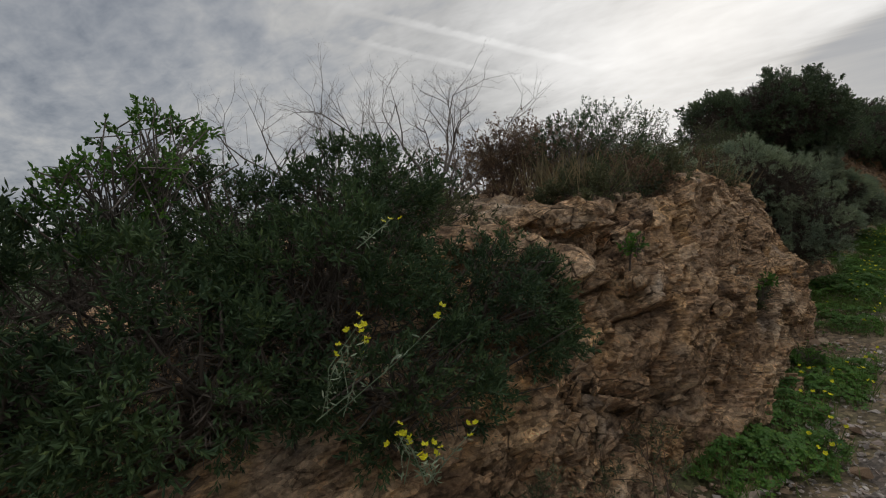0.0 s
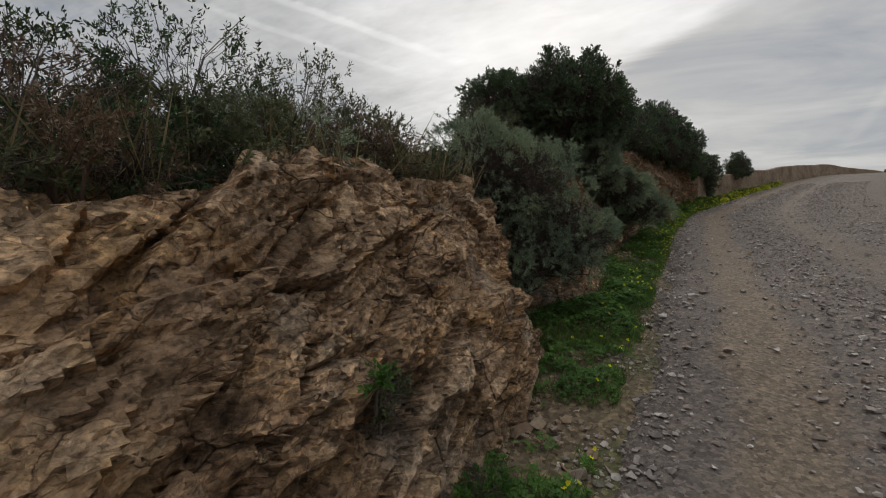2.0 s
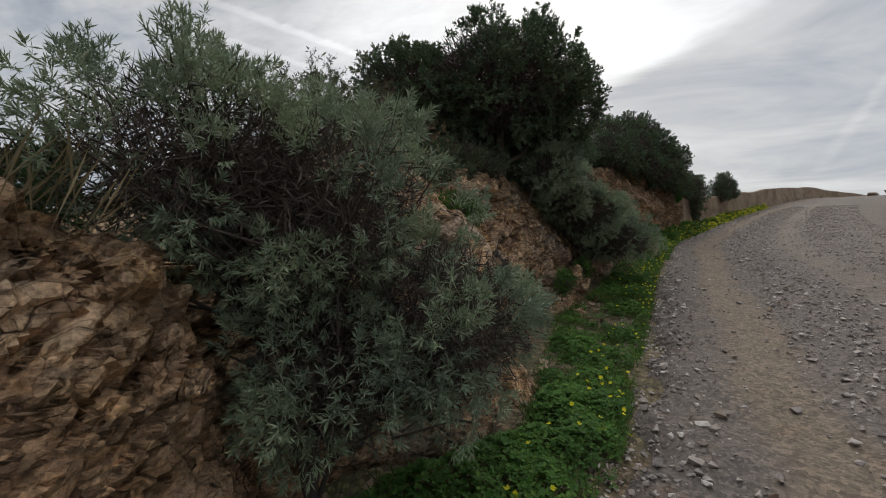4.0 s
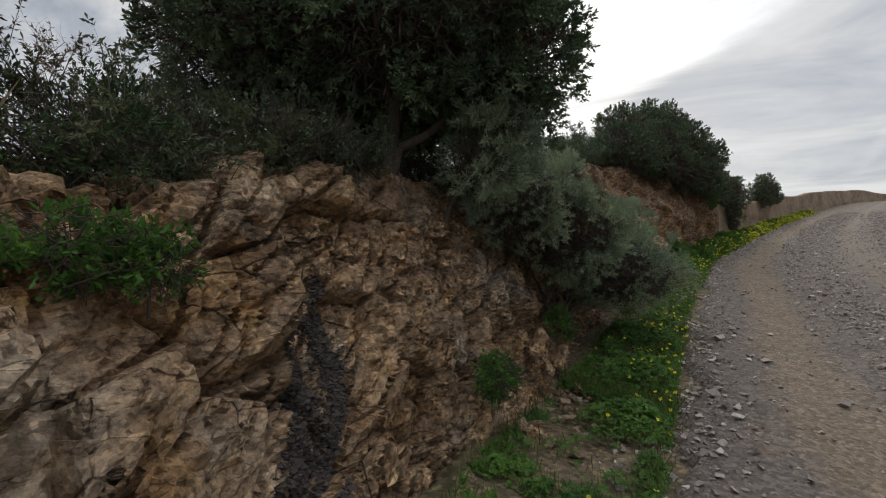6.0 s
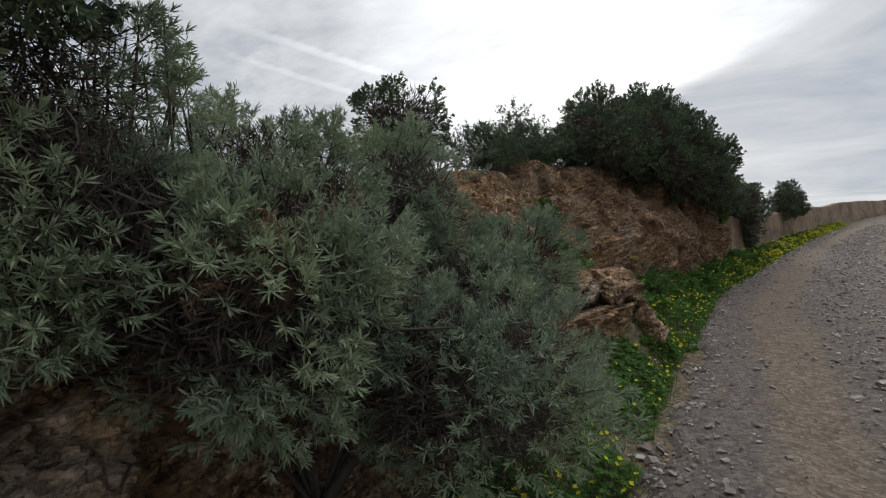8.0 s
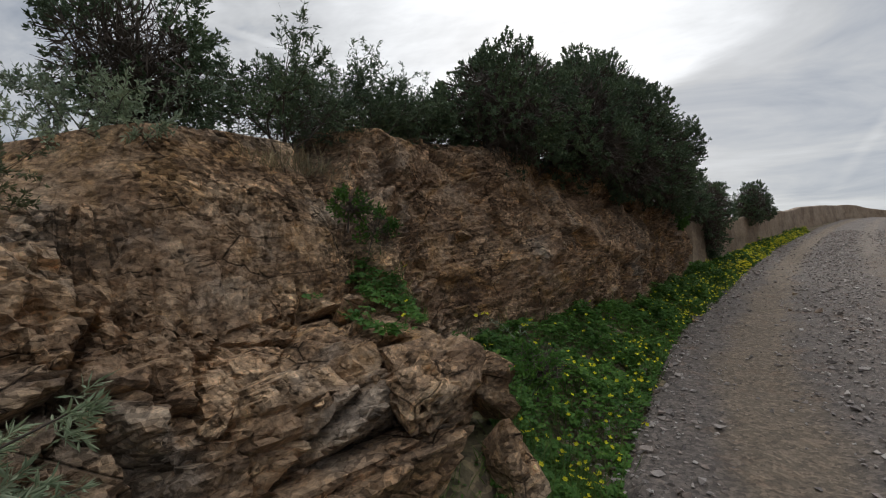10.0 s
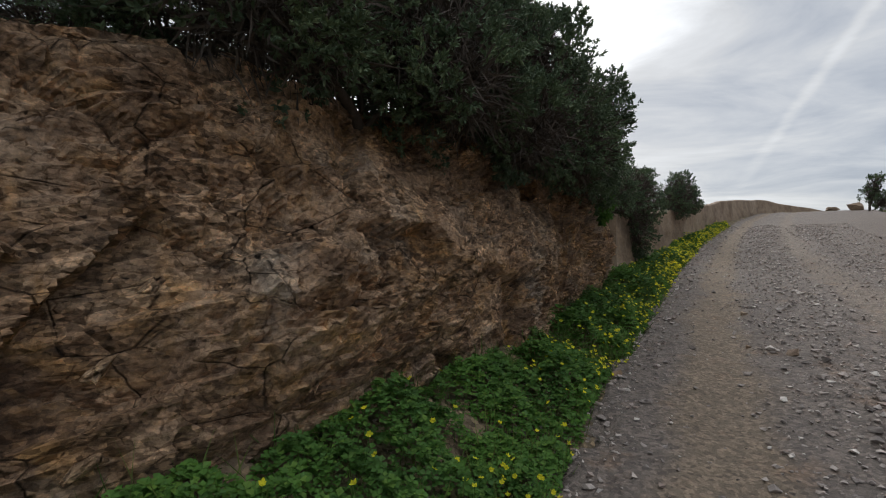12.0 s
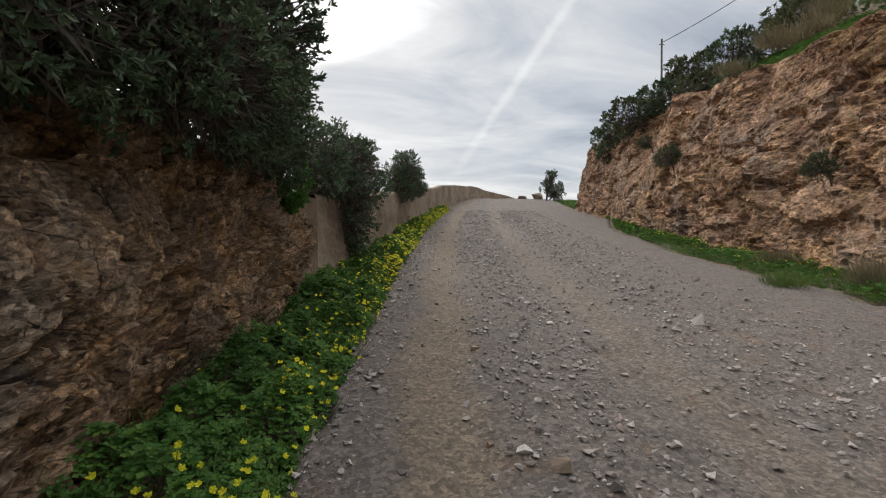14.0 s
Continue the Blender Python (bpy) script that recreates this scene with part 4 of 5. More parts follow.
def worn_block(name, seed, size, mat, cuts=3):
    """A large broken block with chipped edges and a rough skin."""
    rng = np.random.default_rng(seed)
    bm = bmesh.new()
    v, f = hull(seed, 12, 0.95)
    vs = [bm.verts.new(q * np.array(size)) for q in v]
    for q in f:
        bm.faces.new([vs[i] for i in q])
    bmesh.ops.bevel(bm, geom=bm.edges[:], offset=min(size) * 0.05, segments=1, affect="EDGES", clamp_overlap=True)
    bmesh.ops.triangulate(bm, faces=bm.faces)
    for _ in range(cuts):
        long = [e for e in bm.edges if e.calc_length() > 0.05]
        if long:
            bmesh.ops.subdivide_edges(bm, edges=long, cuts=1)
        bmesh.ops.triangulate(bm, faces=bm.faces)
    bm.verts.index_update()
    p = np.array([q.co[:] for q in bm.verts])
    d = rough_rock(p * 1.6 + seed, 25, 700 + seed, (0.6, 0.3)) * 0.35
    n = unit(p)
    for q, w in zip(bm.verts, p + n * d[:, None]):
        q.co = w
    me = bpy.data.meshes.new(name)
    bm.to_mesh(me)
    bm.free()
    me.materials.append(mat)
    return me


def scatter_stones(rng, shapes, places, sizes):
    """Many small stones in one mesh."""
    vs, fs, base = [], [], 0
    which = rng.integers(0, len(shapes), len(places))
    for k, (v, f) in enumerate(shapes):
        i = np.nonzero(which == k)[0]
        if not len(i):
            continue
        a = rng.uniform(0, 2 * math.pi, len(i))
        ca, sa = np.cos(a), np.sin(a)
        w = v[None] * (sizes[i, None, None] * rng.uniform(0.7, 1.3, (len(i), 1, 3)))
        w = np.stack([w[..., 0] * ca[:, None] - w[..., 1] * sa[:, None], w[..., 0] * sa[:, None] + w[..., 1] * ca[:, None], w[..., 2] * 0.8], -1) + places[i][:, None]
        vs.append(w.reshape(-1, 3))
        fs.append((f[None] + (np.arange(len(i)) * len(v))[:, None, None]).reshape(-1, 3) + base)
        base += len(i) * len(v)
    return np.concatenate(vs), np.concatenate(fs)


SHAPES = [hull(900 + k, 8, 0.65) for k in range(8)]

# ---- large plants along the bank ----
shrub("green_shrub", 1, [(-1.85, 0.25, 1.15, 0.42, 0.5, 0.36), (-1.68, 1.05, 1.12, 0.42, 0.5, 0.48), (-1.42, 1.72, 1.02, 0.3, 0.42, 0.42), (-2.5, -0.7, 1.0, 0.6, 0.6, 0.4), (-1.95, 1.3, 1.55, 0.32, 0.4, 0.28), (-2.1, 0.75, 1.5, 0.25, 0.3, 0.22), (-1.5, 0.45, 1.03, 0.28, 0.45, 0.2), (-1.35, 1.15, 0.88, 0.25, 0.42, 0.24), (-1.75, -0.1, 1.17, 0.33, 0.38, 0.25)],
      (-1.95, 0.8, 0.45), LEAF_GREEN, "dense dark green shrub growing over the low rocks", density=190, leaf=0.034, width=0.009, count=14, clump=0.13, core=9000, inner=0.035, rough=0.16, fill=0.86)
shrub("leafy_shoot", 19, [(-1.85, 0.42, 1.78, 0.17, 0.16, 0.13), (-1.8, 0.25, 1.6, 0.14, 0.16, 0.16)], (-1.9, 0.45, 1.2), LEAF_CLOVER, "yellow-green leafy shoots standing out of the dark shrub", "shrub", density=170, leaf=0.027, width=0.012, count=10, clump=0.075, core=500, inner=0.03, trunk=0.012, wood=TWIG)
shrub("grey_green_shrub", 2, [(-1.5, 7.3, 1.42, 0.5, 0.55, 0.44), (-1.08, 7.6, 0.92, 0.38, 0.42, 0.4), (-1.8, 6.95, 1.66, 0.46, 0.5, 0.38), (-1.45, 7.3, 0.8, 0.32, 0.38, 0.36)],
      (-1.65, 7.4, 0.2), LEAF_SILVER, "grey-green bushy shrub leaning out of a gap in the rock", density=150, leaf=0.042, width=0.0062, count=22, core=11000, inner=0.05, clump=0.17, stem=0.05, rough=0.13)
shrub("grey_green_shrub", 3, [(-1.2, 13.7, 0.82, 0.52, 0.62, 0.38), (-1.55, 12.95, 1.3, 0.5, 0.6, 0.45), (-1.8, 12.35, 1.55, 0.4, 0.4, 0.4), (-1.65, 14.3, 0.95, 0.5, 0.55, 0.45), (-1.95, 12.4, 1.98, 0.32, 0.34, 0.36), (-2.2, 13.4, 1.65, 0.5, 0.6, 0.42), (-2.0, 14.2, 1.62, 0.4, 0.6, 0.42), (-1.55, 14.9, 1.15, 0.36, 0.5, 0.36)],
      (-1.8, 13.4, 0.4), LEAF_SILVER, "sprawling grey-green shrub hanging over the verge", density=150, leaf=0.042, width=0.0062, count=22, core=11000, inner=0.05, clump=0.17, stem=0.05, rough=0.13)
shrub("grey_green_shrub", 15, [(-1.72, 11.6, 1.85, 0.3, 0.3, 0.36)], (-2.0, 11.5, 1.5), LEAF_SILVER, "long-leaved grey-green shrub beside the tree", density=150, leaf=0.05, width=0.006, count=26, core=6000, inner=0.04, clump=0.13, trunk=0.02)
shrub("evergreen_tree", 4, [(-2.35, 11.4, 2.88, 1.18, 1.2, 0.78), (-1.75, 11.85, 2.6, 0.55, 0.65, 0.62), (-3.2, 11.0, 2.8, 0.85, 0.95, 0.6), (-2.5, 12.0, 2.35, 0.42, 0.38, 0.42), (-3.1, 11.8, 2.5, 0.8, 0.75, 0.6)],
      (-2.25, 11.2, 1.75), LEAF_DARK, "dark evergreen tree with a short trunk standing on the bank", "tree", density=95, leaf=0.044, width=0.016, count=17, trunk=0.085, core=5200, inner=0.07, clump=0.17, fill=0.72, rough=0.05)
BUSH = dict(category="bush", density=60, leaf=0.05, width=0.022, count=15, core=2300, inner=0.10, trunk=0.05, clump=0.24)
ON_ROCK = dict(label="dark evergreen bush overhanging the top of the rock face", group="bushes along the rock top", **BUSH)
OVER_WALL = dict(label="rounded dark evergreen bush hanging over the old wall", group="bushes over the wall", **BUSH)
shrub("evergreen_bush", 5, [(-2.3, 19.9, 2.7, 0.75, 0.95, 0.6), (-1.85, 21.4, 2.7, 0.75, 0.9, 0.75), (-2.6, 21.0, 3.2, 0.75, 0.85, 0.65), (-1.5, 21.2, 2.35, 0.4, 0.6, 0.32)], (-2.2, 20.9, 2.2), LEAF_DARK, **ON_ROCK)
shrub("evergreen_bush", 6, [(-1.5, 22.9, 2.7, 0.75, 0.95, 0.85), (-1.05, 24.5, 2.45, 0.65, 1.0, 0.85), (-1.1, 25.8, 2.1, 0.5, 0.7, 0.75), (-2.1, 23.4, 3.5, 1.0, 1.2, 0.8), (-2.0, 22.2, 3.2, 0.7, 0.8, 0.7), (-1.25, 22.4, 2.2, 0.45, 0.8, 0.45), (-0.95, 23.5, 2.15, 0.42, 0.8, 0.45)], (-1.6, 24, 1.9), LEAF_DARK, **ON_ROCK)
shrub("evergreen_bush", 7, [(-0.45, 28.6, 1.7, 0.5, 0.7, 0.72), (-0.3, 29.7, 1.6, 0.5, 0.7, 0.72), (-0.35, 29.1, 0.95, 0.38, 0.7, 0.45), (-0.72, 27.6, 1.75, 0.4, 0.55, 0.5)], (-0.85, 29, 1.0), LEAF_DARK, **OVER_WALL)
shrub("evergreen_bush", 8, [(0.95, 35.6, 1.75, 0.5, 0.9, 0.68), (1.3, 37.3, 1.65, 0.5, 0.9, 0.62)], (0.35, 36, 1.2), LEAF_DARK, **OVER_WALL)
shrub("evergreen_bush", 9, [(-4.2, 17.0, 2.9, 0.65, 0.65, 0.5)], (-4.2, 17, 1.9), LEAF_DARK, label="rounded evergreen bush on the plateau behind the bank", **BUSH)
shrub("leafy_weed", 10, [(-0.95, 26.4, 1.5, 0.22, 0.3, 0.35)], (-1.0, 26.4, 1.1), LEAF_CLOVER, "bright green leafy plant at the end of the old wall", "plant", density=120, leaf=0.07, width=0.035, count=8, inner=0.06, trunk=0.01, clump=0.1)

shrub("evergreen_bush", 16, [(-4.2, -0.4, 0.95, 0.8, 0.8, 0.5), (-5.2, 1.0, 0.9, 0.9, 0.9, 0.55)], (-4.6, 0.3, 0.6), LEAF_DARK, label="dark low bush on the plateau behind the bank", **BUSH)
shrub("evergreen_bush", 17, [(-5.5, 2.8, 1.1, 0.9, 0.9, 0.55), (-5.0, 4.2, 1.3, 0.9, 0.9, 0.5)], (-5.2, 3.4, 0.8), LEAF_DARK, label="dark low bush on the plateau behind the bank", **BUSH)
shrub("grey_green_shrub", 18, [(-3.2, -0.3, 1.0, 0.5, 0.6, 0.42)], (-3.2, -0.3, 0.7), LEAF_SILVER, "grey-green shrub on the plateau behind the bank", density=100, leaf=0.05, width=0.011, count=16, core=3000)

for k, (x, y, h, r) in enumerate([(-1.85, 3.3, 1.62, 0.3), (-1.95, 3.95, 1.72, 0.36), (-1.85, 4.7, 1.78, 0.34), (-1.95, 5.4, 1.76, 0.4), (-2.0, 6.1, 1.66, 0.36), (-2.5, 5.0, 1.85, 0.5), (-2.45, 8.5, 1.95, 0.42), (-2.6, 9.5, 1.8, 0.45), (-2.9, 15.0, 1.6, 0.4), (-3.2, 17.6, 2.45, 0.55), (-3.3, 18.7, 2.5, 0.6), (-2.9, 19.2, 2.45, 0.45), (-2.3, 2.0, 1.45, 0.38), (-3.1, 2.6, 1.6, 0.5), (-2.7, 1.3, 1.35, 0.4)]):
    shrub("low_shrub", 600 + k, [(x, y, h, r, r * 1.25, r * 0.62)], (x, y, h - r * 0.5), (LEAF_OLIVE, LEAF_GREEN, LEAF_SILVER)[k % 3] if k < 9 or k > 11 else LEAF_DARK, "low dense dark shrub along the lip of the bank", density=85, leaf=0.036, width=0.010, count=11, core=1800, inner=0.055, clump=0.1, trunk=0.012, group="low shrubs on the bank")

for k, (x, y, h, r) in enumerate([(-2.35, 4.45, 2.12, 0.42), (-2.5, 5.35, 2.1, 0.42), (-2.3, 3.7, 2.0, 0.35), (-2.6, 6.0, 1.95, 0.35)]):
    shrub("thin_shrub", 630 + k, [(x, y, h, r, r * 1.3, r)], (x, y, 1.5), LEAF_OLIVE if k % 2 else LEAF_GREEN, "thin leggy shrub with small dark leaves above the bank", density=70, leaf=0.03, width=0.009, count=9, core=900, inner=0.035, clump=0.09, trunk=0.014, wood=TWIG, group="thin shrubs on the bank")

# dry and thin scrub along the lip
bare_shrub("bare_shrub", 11, (-2.75, 2.55, 1.55), 1.5, "leafless grey branching shrub on top of the bank", stems=8, depth=4, thick=0.018)
bare_shrub("bare_shrub", 13, (-2.9, 1.7, 1.35), 1.3, "leafless grey branching shrub on top of the bank", stems=5, depth=4, thick=0.016, lean=(0, -0.3))
bare_shrub("brown_shrub", 12, (-2.95, 4.1, 1.45), 1.05, "dense brown dry shrub on top of the bank", TWIG_BROWN, 14, 4, leaves=DEAD, leaf_n=3200, category="dry shrub", leaf=0.035)
bare_shrub("brown_shrub", 14, (-2.6, 3.3, 1.5), 0.85, "dense brown dry shrub on top of the bank", TWIG_BROWN, 12, 4, leaves=DEAD, leaf_n=2200, category="dry shrub", leaf=0.035)
SCRUB = [(-1.75, 3.0, 1.5, 0.42, 0), (-1.85, 3.7, 1.55, 0.5, 1), (-1.8, 4.35, 1.6, 0.55, 0), (-2.1, 4.9, 1.65, 0.6, 1), (-1.9, 5.35, 1.65, 0.5, 1), (-2.0, 5.9, 1.52, 0.55, 1), (-2.1, 6.5, 1.48, 0.45, 0), (-2.4, 5.5, 1.6, 0.7, 1), (-2.5, 4.4, 1.6, 0.75, 0),
         (-2.4, 8.3, 1.8, 0.7, 0), (-2.5, 9.0, 1.75, 0.75, 1), (-2.55, 9.7, 1.6, 0.8, 0), (-2.9, 8.7, 1.8, 0.9, 0), (-2.5, 10.3, 1.6, 0.6, 0), (-3.1, 9.6, 1.7, 0.9, 1), (-2.7, 7.6, 1.3, 0.7, 0),
         (-2.9, 14.4, 1.3, 0.8, 1), (-2.9, 15.3, 1.5, 0.7, 0), (-3.1, 16.3, 1.8, 0.8, 2), (-3.0, 17.3, 2.1, 0.9, 3), (-2.9, 18.1, 2.2, 0.9, 3), (-3.1, 18.9, 2.2, 1.0, 3), (-2.8, 19.4, 2.2, 0.9, 3), (-3.4, 18.3, 2.1, 1.3, 3), (-3.6, 19.5, 2.1, 1.3, 3)]
SCRUB_KIND = [(LEAF_OLIVE, TWIG, 800, 0.034, "low olive-green twiggy scrub along the lip of the bank"), (DEAD, TWIG_BROWN, 420, 0.028, "thin brown twiggy scrub along the lip of the bank"),
              (LEAF_SILVER, TWIG, 900, 0.036, "low grey-green scrub along the lip of the bank"), (LEAF_DARK, BARK, 800, 0.045, "thin dark scrub with bare lower twigs above the rock face")]
for k, (x, y, h, size, kind) in enumerate(SCRUB):
    leaves, wood, n, leaf, label = SCRUB_KIND[kind]
    bare_shrub("scrub", 40 + k, (x, y, h), size, label, wood, 7, 3, leaves=leaves, leaf_n=n, leaf=leaf, thick=0.010, category="scrub", group="scrub on the bank top", spread=0.5, per=7)
bare_shrub("dead_branch", 90, (-1.55, 13.0, 1.25), 0.6, "dead brown branch with dry seed heads in the shrub", TWIG, 5, 3, (0.7, -0.3), DEAD, 500, 0.03, 0.008, "dead branch")
bare_shrub("dark_twigs", 91, (-2.75, 10.4, 1.8), 0.9, "tangle of bare dark twigs under the tree", BARK, 8, 4, (-0.3, -0.5), thick=0.012, category="bare twigs")
bare_shrub("dark_twigs", 92, (-2.0, 12.2, 1.5), 0.8, "tangle of bare dark twigs under the tree", BARK, 8, 4, (0.2, 0.3), thick=0.012, category="bare twigs")
for k, (x, y, h, r) in enumerate([(-2.55, 9.9, 1.75, 0.36), (-2.5, 10.7, 1.92, 0.4), (-2.6, 11.6, 1.95, 0.42), (-2.65, 12.5, 1.8, 0.45), (-2.7, 13.3, 1.65, 0.4), (-3.3, 10.4, 1.95, 0.55), (-3.4, 11.8, 1.95, 0.6)]):
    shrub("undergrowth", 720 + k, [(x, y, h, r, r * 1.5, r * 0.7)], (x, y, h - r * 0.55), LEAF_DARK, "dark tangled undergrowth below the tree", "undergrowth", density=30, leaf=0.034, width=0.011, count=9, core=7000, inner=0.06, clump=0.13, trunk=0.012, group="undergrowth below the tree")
for k, (x, y, h, size) in enumerate([(-2.3, 9.9, 1.55, 0.45), (-2.35, 10.5, 1.7, 0.5), (-2.3, 11.1, 1.78, 0.45), (-2.35, 11.7, 1.65, 0.5), (-2.45, 12.3, 1.5, 0.55), (-2.55, 12.9, 1.4, 0.55), (-2.7, 10.9, 1.8, 0.6), (-2.8, 11.9, 1.7, 0.6)]):
    bare_shrub("undergrowth", 700 + k, (x, y, h), size, "dark tangled undergrowth below the tree", BARK, 9, 3, (0.1, 0.0), LEAF_DARK, 260, 0.03, 0.008, "undergrowth", 0.9, "undergrowth below the tree")
bare_shrub("low_twiggy_plant", 93, (-0.92, 2.2, 0.1), 0.5, "dark twiggy low plant at the foot of the rock", TWIG_BROWN, 8, 3, (0.1, -0.2), LEAF_OLIVE, 420, 0.025, 0.007, "low shrub")
bare_shrub("low_twiggy_plant", 94, (-1.05, 1.5, 0.15), 0.5, "dark twiggy low plant at the foot of the rock", TWIG_BROWN, 8, 3, (0.1, -0.1), LEAF_OLIVE, 420, 0.025, 0.007, "low shrub")
for k, (x, y, h, size) in enumerate([(-2.0, 3.2, 1.6, 0.45), (-2.1, 4.0, 1.6, 0.5), (-1.9, 4.7, 1.62, 0.4), (-2.0, 5.6, 1.6, 0.45), (-1.9, 6.2, 1.5, 0.4), (-2.3, 8.7, 1.8, 0.22), (-2.3, 15.2, 1.4, 0.2), (-2.6, 17.0, 1.9, 0.18)]):
    tuft("dry_grass_tuft", 120 + k, (x, y, h), size, 260, DRY, "pale dry grass on the lip of the bank", wide=0.16, group="dry grass on the bank")
for k, (x, y, h, size) in enumerate([(-1.08, 4.45, 0.70, 0.11), (-0.98, 4.3, 0.85, 0.06), (-1.25, 2.65, 1.28, 0.07), (-1.3, 8.3, 0.98, 0.11), (-1.35, 8.55, 0.9, 0.1), (-1.3, 8.1, 0.85, 0.13), (-1.9, 9.3, 1.42, 0.2), (-1.86, 9.5, 1.35, 0.16), (-1.5, 11.2, 0.55, 0.18), (-1.55, 11.4, 0.45, 0.16), (-2.25, 17.25, 1.65, 0.15), (-2.25, 17.5, 1.5, 0.15), (-1.05, 17.3, 0.75, 0.16), (-0.85, 4.9, 0.12, 0.16), (-1.6, 12.7, 0.5, 0.2)]):
    shrub("rock_plant", 150 + k, [(x + 0.03, y, h, size * 0.55, size * 0.9, size * 0.6)], (x, y, h - size * 0.3), LEAF_OLIVE if k in (0, 9) else LEAF_CLOVER, "small green leafy plant rooted in the rock", "plant", density=420, leaf=0.03, width=0.016, count=6, inner=0.03, trunk=0.006, clump=0.06, group="plants in the rock")
for k, (x, y, h, n, tall) in enumerate([(-1.2, 0.68, 0.95, 5, 0.3), (-1.08, 0.95, 0.7, 6, 0.2), (-1.25, 0.85, 1.4, 1, 0.15), (-1.1, 17.05, 0.95, 2, 0.14), (-0.75, 4.6, 0.05, 4, 0.18)] ):
    flower_stems("yellow_wildflower", 170 + k, (x, y, h), n, 0.09, tall, "slender wild plant with bright yellow flowers")

# ---- verge plants ----
shift = lambda fn, d: (lambda y: fn(y) + d)
verge("verge_plants", 201, 2.6, 7.2, shift(foot_x, -0.05), shift(road_l, -0.08), 2200, 0.15, 40, "patchy low green weeds at the foot of the rock", grassy=1.0, bald=-0.3)
verge("verge_plants", 202, 7.0, 12.5, shift(foot_x, 0.05), shift(road_l, -0.06), 2600, 0.15, 60, "low green weeds between the rock and the track", grassy=1.0, bald=-0.45)
verge("verge_plants", 203, 12.3, 17.8, shift(foot_x, 0.0), shift(road_l, -0.06), 2400, 0.2, 220, "low green weeds with a few yellow flowers along the track", grassy=0.5, bald=-0.5)
verge("clover_bed", 204, 17.4, 22.5, shift(foot_x, 0.0), shift(road_l, 0.06), 3000, 0.32, 300, "dense bright green clover with yellow flowers along the rock foot", leaf=0.03, grassy=0.1, bald=-0.75)
verge("clover_bed", 211, 16.8, 17.55, lambda y: lip_x(y) - 0.15, lambda y: waist_x(y) - 0.2, 2200, 0.10, 5, "green clover on the ledge behind the broken rock", leaf=0.032, grassy=0.2, bald=-0.5, lie=lambda x, y: bank_point(y, 1 + np.clip((waist_x(y) - x) / (waist_x(y) - lip_x(y)), 0, 1))[1] + 0.04)
verge("clover_bed", 205, 22.3, 28.0, shift(foot_x, 0.0), shift(road_l, 0.12), 3000, 0.36, 480, "dense bright green clover with yellow flowers along the rock foot", leaf=0.03, grassy=0.1, bald=-0.8)
verge("clover_bed", 206, 27.8, 48.0, shift(road_l, -0.85), shift(road_l, 0.1), 1000, 0.34, 2600, "clover bed thick with yellow flowers below the old wall", leaf=0.045, grassy=0.3, bald=-0.9)
verge("verge_plants", 207, 23.0, 44.0, shift(road_r, 0.1), shift(cliff_x, -0.1), 420, 0.2, 420, "grassy verge with yellow flowers below the cliff", leaf=0.05, grassy=2.5, bald=-0.5)
verge("verge_plants", 208, 11.5, 20.0, shift(road_r, 0.0), shift(road_r, 1.6), 700, 0.16, 60, "grassy verge beside the track", leaf=0.04, grassy=2.0, bald=-0.4)
verge("hill_grass", 210, 23.0, 44.0, shift(cliff_x, 1.3), shift(cliff_x, 4.5), 220, 0.25, 0, "rough grass and weeds on top of the cliff", leaf=0.06, grassy=3.0, bald=-0.3, category="hill grass")
verge("verge_plants", 209, 44.0, 62.0, shift(road_r, 0.1), shift(road_r, 2.2), 160, 0.2, 60, "grassy verge near the crest of the track", leaf=0.06, grassy=2.5, bald=-0.6)

# ---- old wall along the far stretch of the track ----
wall_x = curve_of([26.6, 30, 36, 41, 52, 66, 70, 76], [-0.85, -0.4, 0.85, 1.95, 4.5, 9.2, 11.5, 17.5], 2.0)
wall_h = curve_of([26.6, 30, 36, 41, 52, 64, 68, 72, 76], [1.32, 1.3, 1.3, 1.35, 1.35, 1.3, 1.15, 0.7, 0.3], 2.0)


def build_wall():
    """A long rendered masonry wall with an uneven top and a bulging face."""
    t = np.arange(27.0, 76, 0.1)
    prof = [(0.16 - 0.06 * k, k) for k in np.linspace(-0.3, 0.96, 20)] + [(0.06, 1.0), (-0.15, 1.0), (-0.2, 0.9), (-0.2, -0.3)]
    y = np.repeat(t, len(prof))
    o, k = np.tile([q[0] for q in prof], len(t)), np.tile([q[1] for q in prof], len(t))
    h = wall_h(y) + 0.10 * value_noise(np.stack([y * 0.3, y * 0, y * 0], 1), 4) + 0.03 * value_noise(np.stack([y * 1.3, y * 0, y * 0], 1), 6)
    p = np.stack([wall_x(y) + o, y, road_z(y) + k * h], 1)
    p[:, 0] += 0.035 * fbm(p * 1.2, 3, 21)
    f = grid_faces(len(t), len(prof))
    m = len(prof)
    cap = [[0, 10, 22, 23], [10, 19, 21, 22]]
    f = np.concatenate([f, cap])
    me = mesh_of("old_wall", p, f, WALL)
    return tagged(new("old_wall", me), "old stained masonry wall along the track", "wall", kind="structure")


old_wall = build_wall()
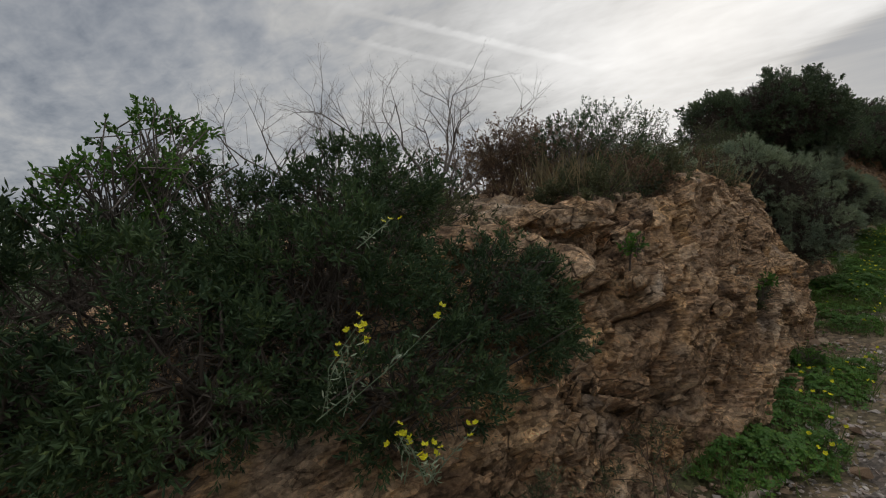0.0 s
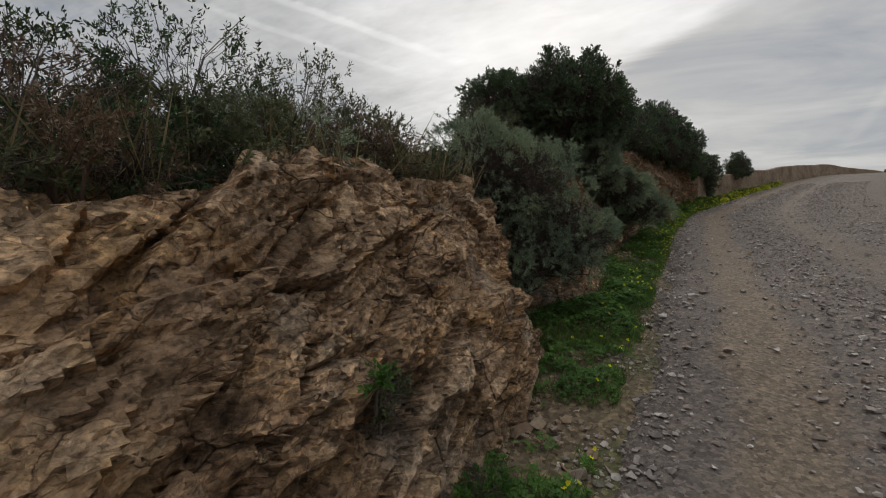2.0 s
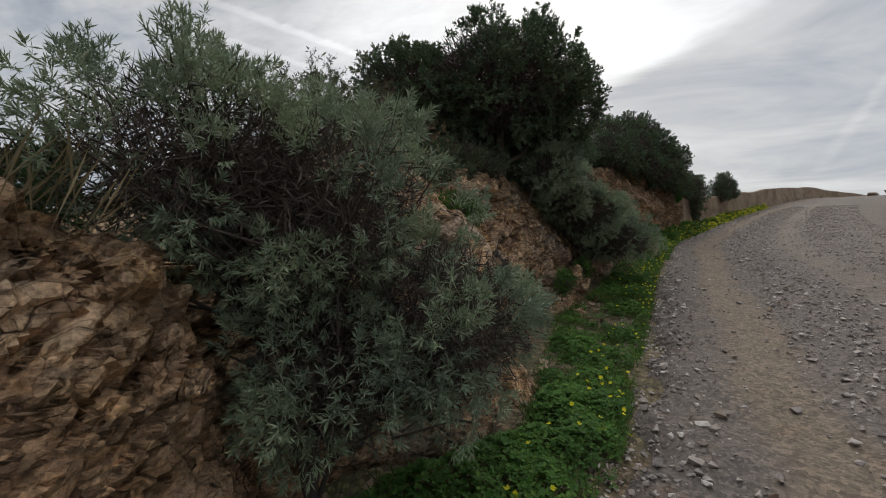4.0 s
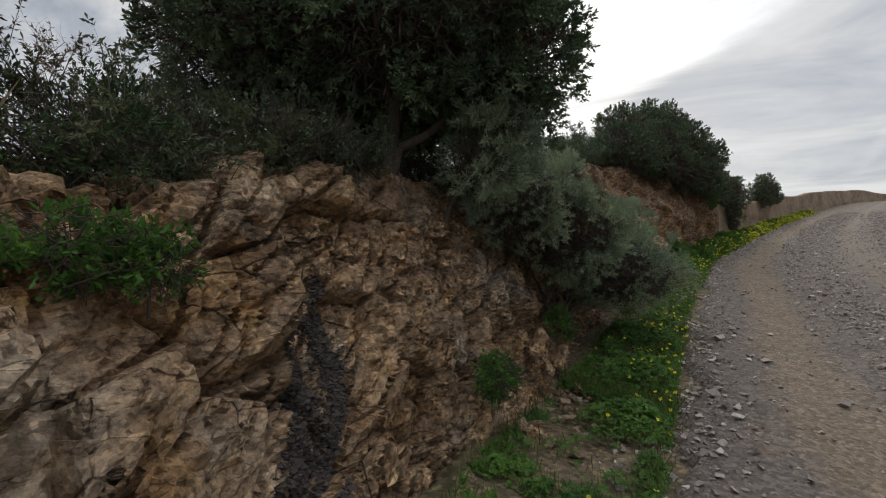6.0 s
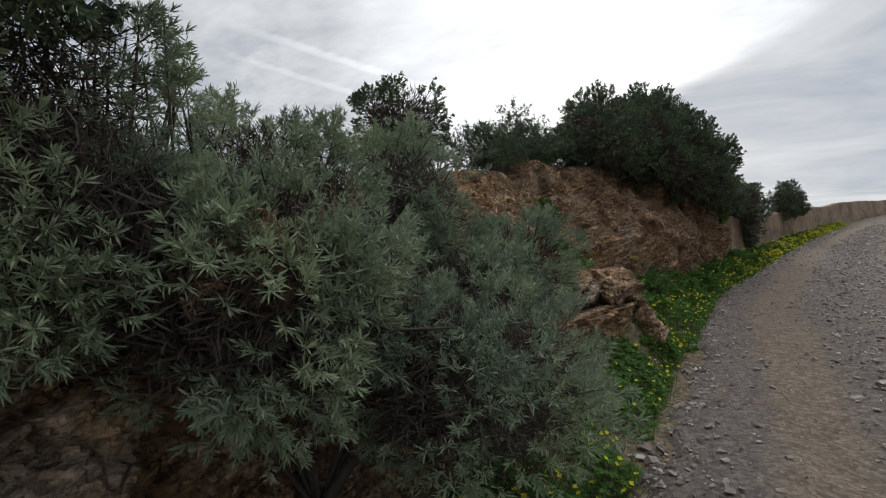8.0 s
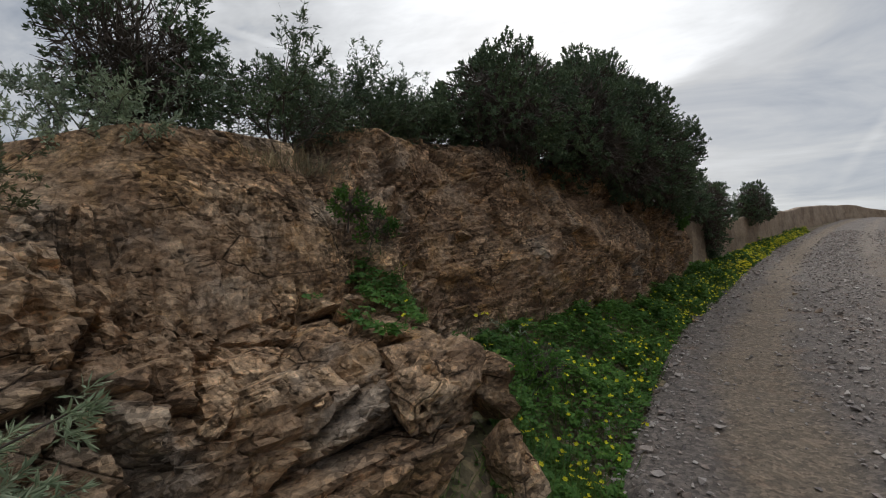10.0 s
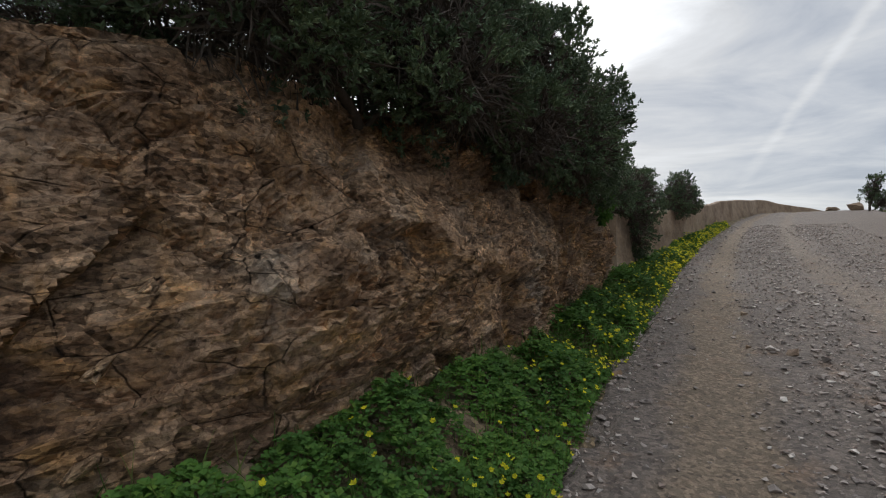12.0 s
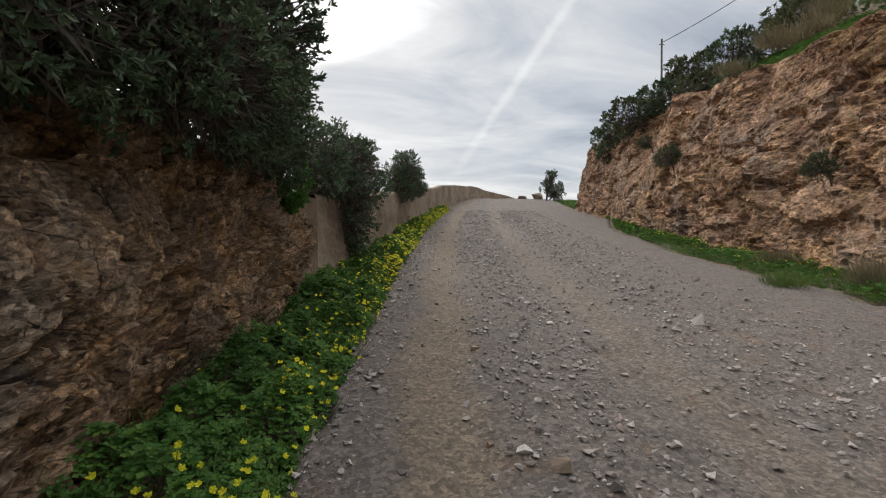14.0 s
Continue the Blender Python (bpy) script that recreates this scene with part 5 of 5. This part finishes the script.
# ---- top of the cliff and the distance ----
for k, (x, y, z, r) in enumerate([(12.8, 36.0, 10.9, 1.1), (13.4, 33.8, 11.0, 1.2), (14.5, 31.5, 11.2, 1.3), (15.5, 36.0, 12.4, 1.4), (11.4, 42.5, 9.4, 0.9), (11.2, 40.2, 9.7, 1.2), (11.4, 38.2, 9.9, 1.1), (11.6, 36.4, 9.6, 1.0), (11.9, 34.8, 9.5, 0.9), (13.0, 38.6, 11.0, 1.2), (12.6, 44.8, 8.9, 0.8)]):
    r *= 0.82
    shrub("hill_bush", 300 + k, [(x, y, z - float(road_z(y)) - 0.5, r, r * 1.1, r * 0.62)], (x, y, z - float(road_z(y)) - 1.0), LEAF_OLIVE if k % 2 else LEAF_DARK, "rounded scrubby bush on the hill above the cliff", "bush", density=15, leaf=0.14, width=0.055, count=12, core=160, inner=0.2, clump=0.32, group="bushes above the cliff")
for k, (x, y, h, r) in enumerate([(8.75, 34, 2.5, 0.36), (9.3, 36, 3.1, 0.22), (8.3, 28.6, 2.0, 0.25)]):
    shrub("cliff_bush", 320 + k, [(x, y, h, r, r, r * 0.9)], (x + 0.25, y, h - r), LEAF_OLIVE, "small round bush growing out of the cliff", "bush", density=120, leaf=0.06, width=0.018, count=9, inner=0.08, trunk=0.02, clump=0.11)
for k, (x, y, h, size) in enumerate([(9.6, 31, 4.95, 0.7), (9.2, 29.6, 4.9, 0.4), (10.2, 33.2, 4.85, 0.5), (9.1, 28.2, 5.0, 0.5), (10.5, 30.5, 5.6, 0.6), (7.6, 27.0, 0.05, 0.6), (7.3, 26.4, 0.05, 0.4), (6.2, 27.2, 0.05, 0.3), (8.0, 29.2, 0.1, 0.35)]):
    tuft("grass_clump", 340 + k, (x, y, h), size, 420, GRASS if k in (3, 6, 7) else DRY, "clump of grass on the rock" if k < 5 else "clump of grass at the foot of the cliff", wide=0.2 if k < 5 else 0.14, group="grass clumps by the cliff")
shrub("far_tree", 330, [(16.0, 62, 2.2, 0.4, 0.4, 0.55), (15.7, 62.2, 1.35, 0.5, 0.5, 0.6), (16.4, 61.8, 0.8, 0.7, 0.6, 0.8)], (15.5, 62, 0.0), LEAF_DARK, "small tree leaning at the crest of the track", "tree", density=15, leaf=0.14, width=0.055, count=12, core=160, inner=0.2, trunk=0.08, clump=0.28)
for k, (x, y, s) in enumerate([(16.0, 66.0, (1.6, 1.0, 1.0)), (15.0, 67.5, (1.2, 0.8, 0.6))]):
    b = tagged(new("boulder", worn_block("boulder", 60 + k, s, WALL, 2)), "squarish brown boulder beside the crest of the track", "boulder")
    b.location = (x, y, float(road_z(y)) + s[2] * 0.3)
pole = tagged(new("utility_pole"), "thin wooden utility pole on the hill", "utility pole")
pole.location = (15.66, 45, 9.0)
tv, tf = tubes([((0, 0, -1.5), (0, 0, 3), 0.06, 0.055), ((0, 0, 3), (0, 0, 5.8), 0.055, 0.05)], 8)
part("post", mesh_of("post", tv, tf, POST, True), pole)
tv, tf = tubes([((-0.15, 0, 5.5), (0.15, 0, 5.5), 0.025, 0.025)], 6)
part("crossarm", mesh_of("crossarm", tv, tf, POST, True), pole)
line = []
a, b = np.array([0, 0, 5.6]), np.array([0.2, -13, 5.6])
for i in range(16):
    f, g = i / 16, (i + 1) / 16
    line.append((a + (b - a) * f - np.array([0, 0, 1.2 * f * (1 - f)]), a + (b - a) * g - np.array([0, 0, 1.2 * g * (1 - g)]), 0.02, 0.02))
tv, tf = tubes(line, 5)
part("cable", mesh_of("cable", tv, tf, POST, True), pole)

# ---- stones on the rock, the verge and the track ----
for k, (x, y, h, s, turn) in enumerate([(-1.52, 2.45, 1.42, (0.55, 0.5, 0.26), 20), (-1.42, 2.95, 1.32, (0.42, 0.5, 0.34), -15), (-1.36, 2.15, 1.2, (0.5, 0.62, 0.22), 35), (-1.27, 2.65, 1.08, (0.34, 0.36, 0.24), 10), (-1.55, 1.95, 1.3, (0.5, 0.5, 0.25), 50),
                                        (-1.42, 16.75, 0.80, (0.62, 0.7, 0.5), 15), (-1.36, 17.25, 0.62, (0.5, 0.6, 0.5), -20), (-1.15, 17.0, 0.35, (0.5, 0.6, 0.5), 40), (-1.55, 12.0, 0.42, (0.4, 0.5, 0.35), 10), (-1.5, 12.5, 0.3, (0.36, 0.42, 0.3), 60), (-1.42, 11.5, 0.12, (0.4, 0.5, 0.3), 30)]):
    b = tagged(new("boulder", worn_block("boulder", 400 + k, s, ROCK)), "angular brown boulder resting on the bank", "boulder", "boulders on the bank")
    b.matrix_world = pose(x, y, float(road_z(y)) + h, 12 * (k % 3) - 10, -18, turn)
block_meshes = [worn_block("stone", 430 + k, (0.22, 0.28, 0.12), ROCK, 2) for k in range(10)]
rng = np.random.default_rng(77)
for k in range(230):
    y = rng.uniform(1.8, 26.5)
    u = rng.uniform(0.15, 1.95)
    bx, bz = bank_point(np.array([y]), np.array([u]))
    ob = new("stone", block_meshes[k % 10])
    ob.parent = rock_face
    s = rng.uniform(0.3, 1.0) ** 1.5 * 1.1
    dip = 28 if y < 8 else 40 if y < 15 else 14
    ob.matrix_basis = pose(float(bx[0]) - 0.01, y, float(bz[0]), dip + rng.normal(0, 12), rng.normal(-15, 12), rng.normal(0, 12)) @ Matrix.Diagonal((s, s, s, 1))
stone_meshes = [mesh_of("loose_stone", *SHAPES[k], STONE if k % 2 else GRAVEL) for k in range(8)]
LOOSE = [(-0.43, 14.31, 0.13), (-0.58, 14.2, 0.1), (3.48, 25.4, 0.28), (0.95, 23.0, 0.16), (-0.72, 22.1, 0.2), (-0.6, 22.25, 0.16), (-0.45, 23.6, 0.16), (0.15, 8.3, 0.08), (0.3, 12.8, 0.09), (0.9, 24.9, 0.12)]
for k in range(90):
    y = rng.uniform(3, 30)
    LOOSE.append((float(road_l(y)) + rng.normal(-0.12, 0.16) + (rng.uniform(0, 5) if k % 3 == 0 else 0), y, rng.uniform(0.04, 0.13)))
for k, (x, y, s) in enumerate(LOOSE):
    ob = tagged(new("loose_stone", stone_meshes[k % 8]), "loose angular stone lying beside the track", "stone", "loose stones")
    top = max(float(ground_z(x, y)) + 0.03, float(road_height(np.array([x]), np.array([y]))[0]))
    ob.matrix_basis = pose(x, y, top + s * 0.16, 0, 0, rng.uniform(0, 360)) @ Matrix.Diagonal((s, s, s, 1))
n = 56000
y = 1.5 + 46 * rng.uniform(0, 1, n) ** 1.35
s = np.where(rng.uniform(0, 1, n) < 0.45, np.where(rng.uniform(0, 1, n) < 0.6, rng.normal(1.65, 0.38, n), rng.normal(3.5, 0.35, n)), rng.uniform(-0.35, 5.2, n))
s = np.where(rng.uniform(0, 1, n) < 0.2, rng.normal(0.0, 0.2, n), s)
rut = np.maximum(np.exp(-((s - 0.82) / 0.26) ** 2), 0.75 * np.exp(-((s - 2.6) / 0.26) ** 2))
keep = (rng.uniform(0, 1, n) > rut * 0.93) & (s < road_r(y) - road_l(y))
y, s = y[keep], s[keep]
x = road_l(y) + s
size = np.clip(rng.lognormal(-3.58, 0.5, len(x)), 0.012, 0.09) * (1 + 0.012 * np.clip(y - 20, 0, 30))
z = np.maximum(road_height(x, y), ground_z(x, y) + 0.01)
gv, gf = scatter_stones(rng, SHAPES, np.stack([x, y, z + size * 0.22], 1), size)
tagged(new("gravel", mesh_of("gravel", gv, gf, GRAVEL)), "loose grey gravel stones strewn over the track", "gravel", kind="stuff")
n = 5000
y = rng.uniform(1.5, 27, n)
x = foot_x(y) + np.abs(rng.normal(0, 0.22, n))
size = np.clip(rng.lognormal(-3.3, 0.6, n), 0.012, 0.16)
gv, gf = scatter_stones(rng, SHAPES, np.stack([x, y, ground_z(x, y) + 0.02 + size * 0.1], 1), size)
tagged(new("rubble", mesh_of("rubble", gv, gf, STONE)), "broken brown rubble along the foot of the rock face", "rubble", kind="stuff")

# two seams of dark crumbled shale running down the face
SHALE = stone_piece("dark_shale", [(0.045, 0.038, 0.036), (0.07, 0.058, 0.052), (0.10, 0.082, 0.072), (0.055, 0.045, 0.042)])
for seed, y0, u0, y1, u1 in ((5, 10.35, 1.45, 9.85, 0.35), (6, 10.1, 1.30, 9.6, 0.2)):
    rng = np.random.default_rng(seed)
    n = 2600
    f = rng.uniform(0, 1, n)
    y = y0 + (y1 - y0) * f + 0.06 * np.sin(f * 7 + seed) + rng.normal(0, 0.035, n) * (0.6 + f)
    u = u0 + (u1 - u0) * f + rng.normal(0, 0.03, n)
    x, z = bank_point(y, u)
    d = rough_rock(np.stack([x, y, z], 1), 40.0, 200, (0.5, 0.3))
    size = np.clip(rng.lognormal(-3.7, 0.4, n), 0.012, 0.05)
    gv, gf = scatter_stones(rng, SHAPES, np.stack([x + 0.93 * d + 0.012, y, z + 0.36 * d], 1), size)
    tagged(new("shale_seam", mesh_of("shale_seam", gv, gf, SHALE)), "seam of dark crumbled shale in the rock face", "shale", kind="stuff")
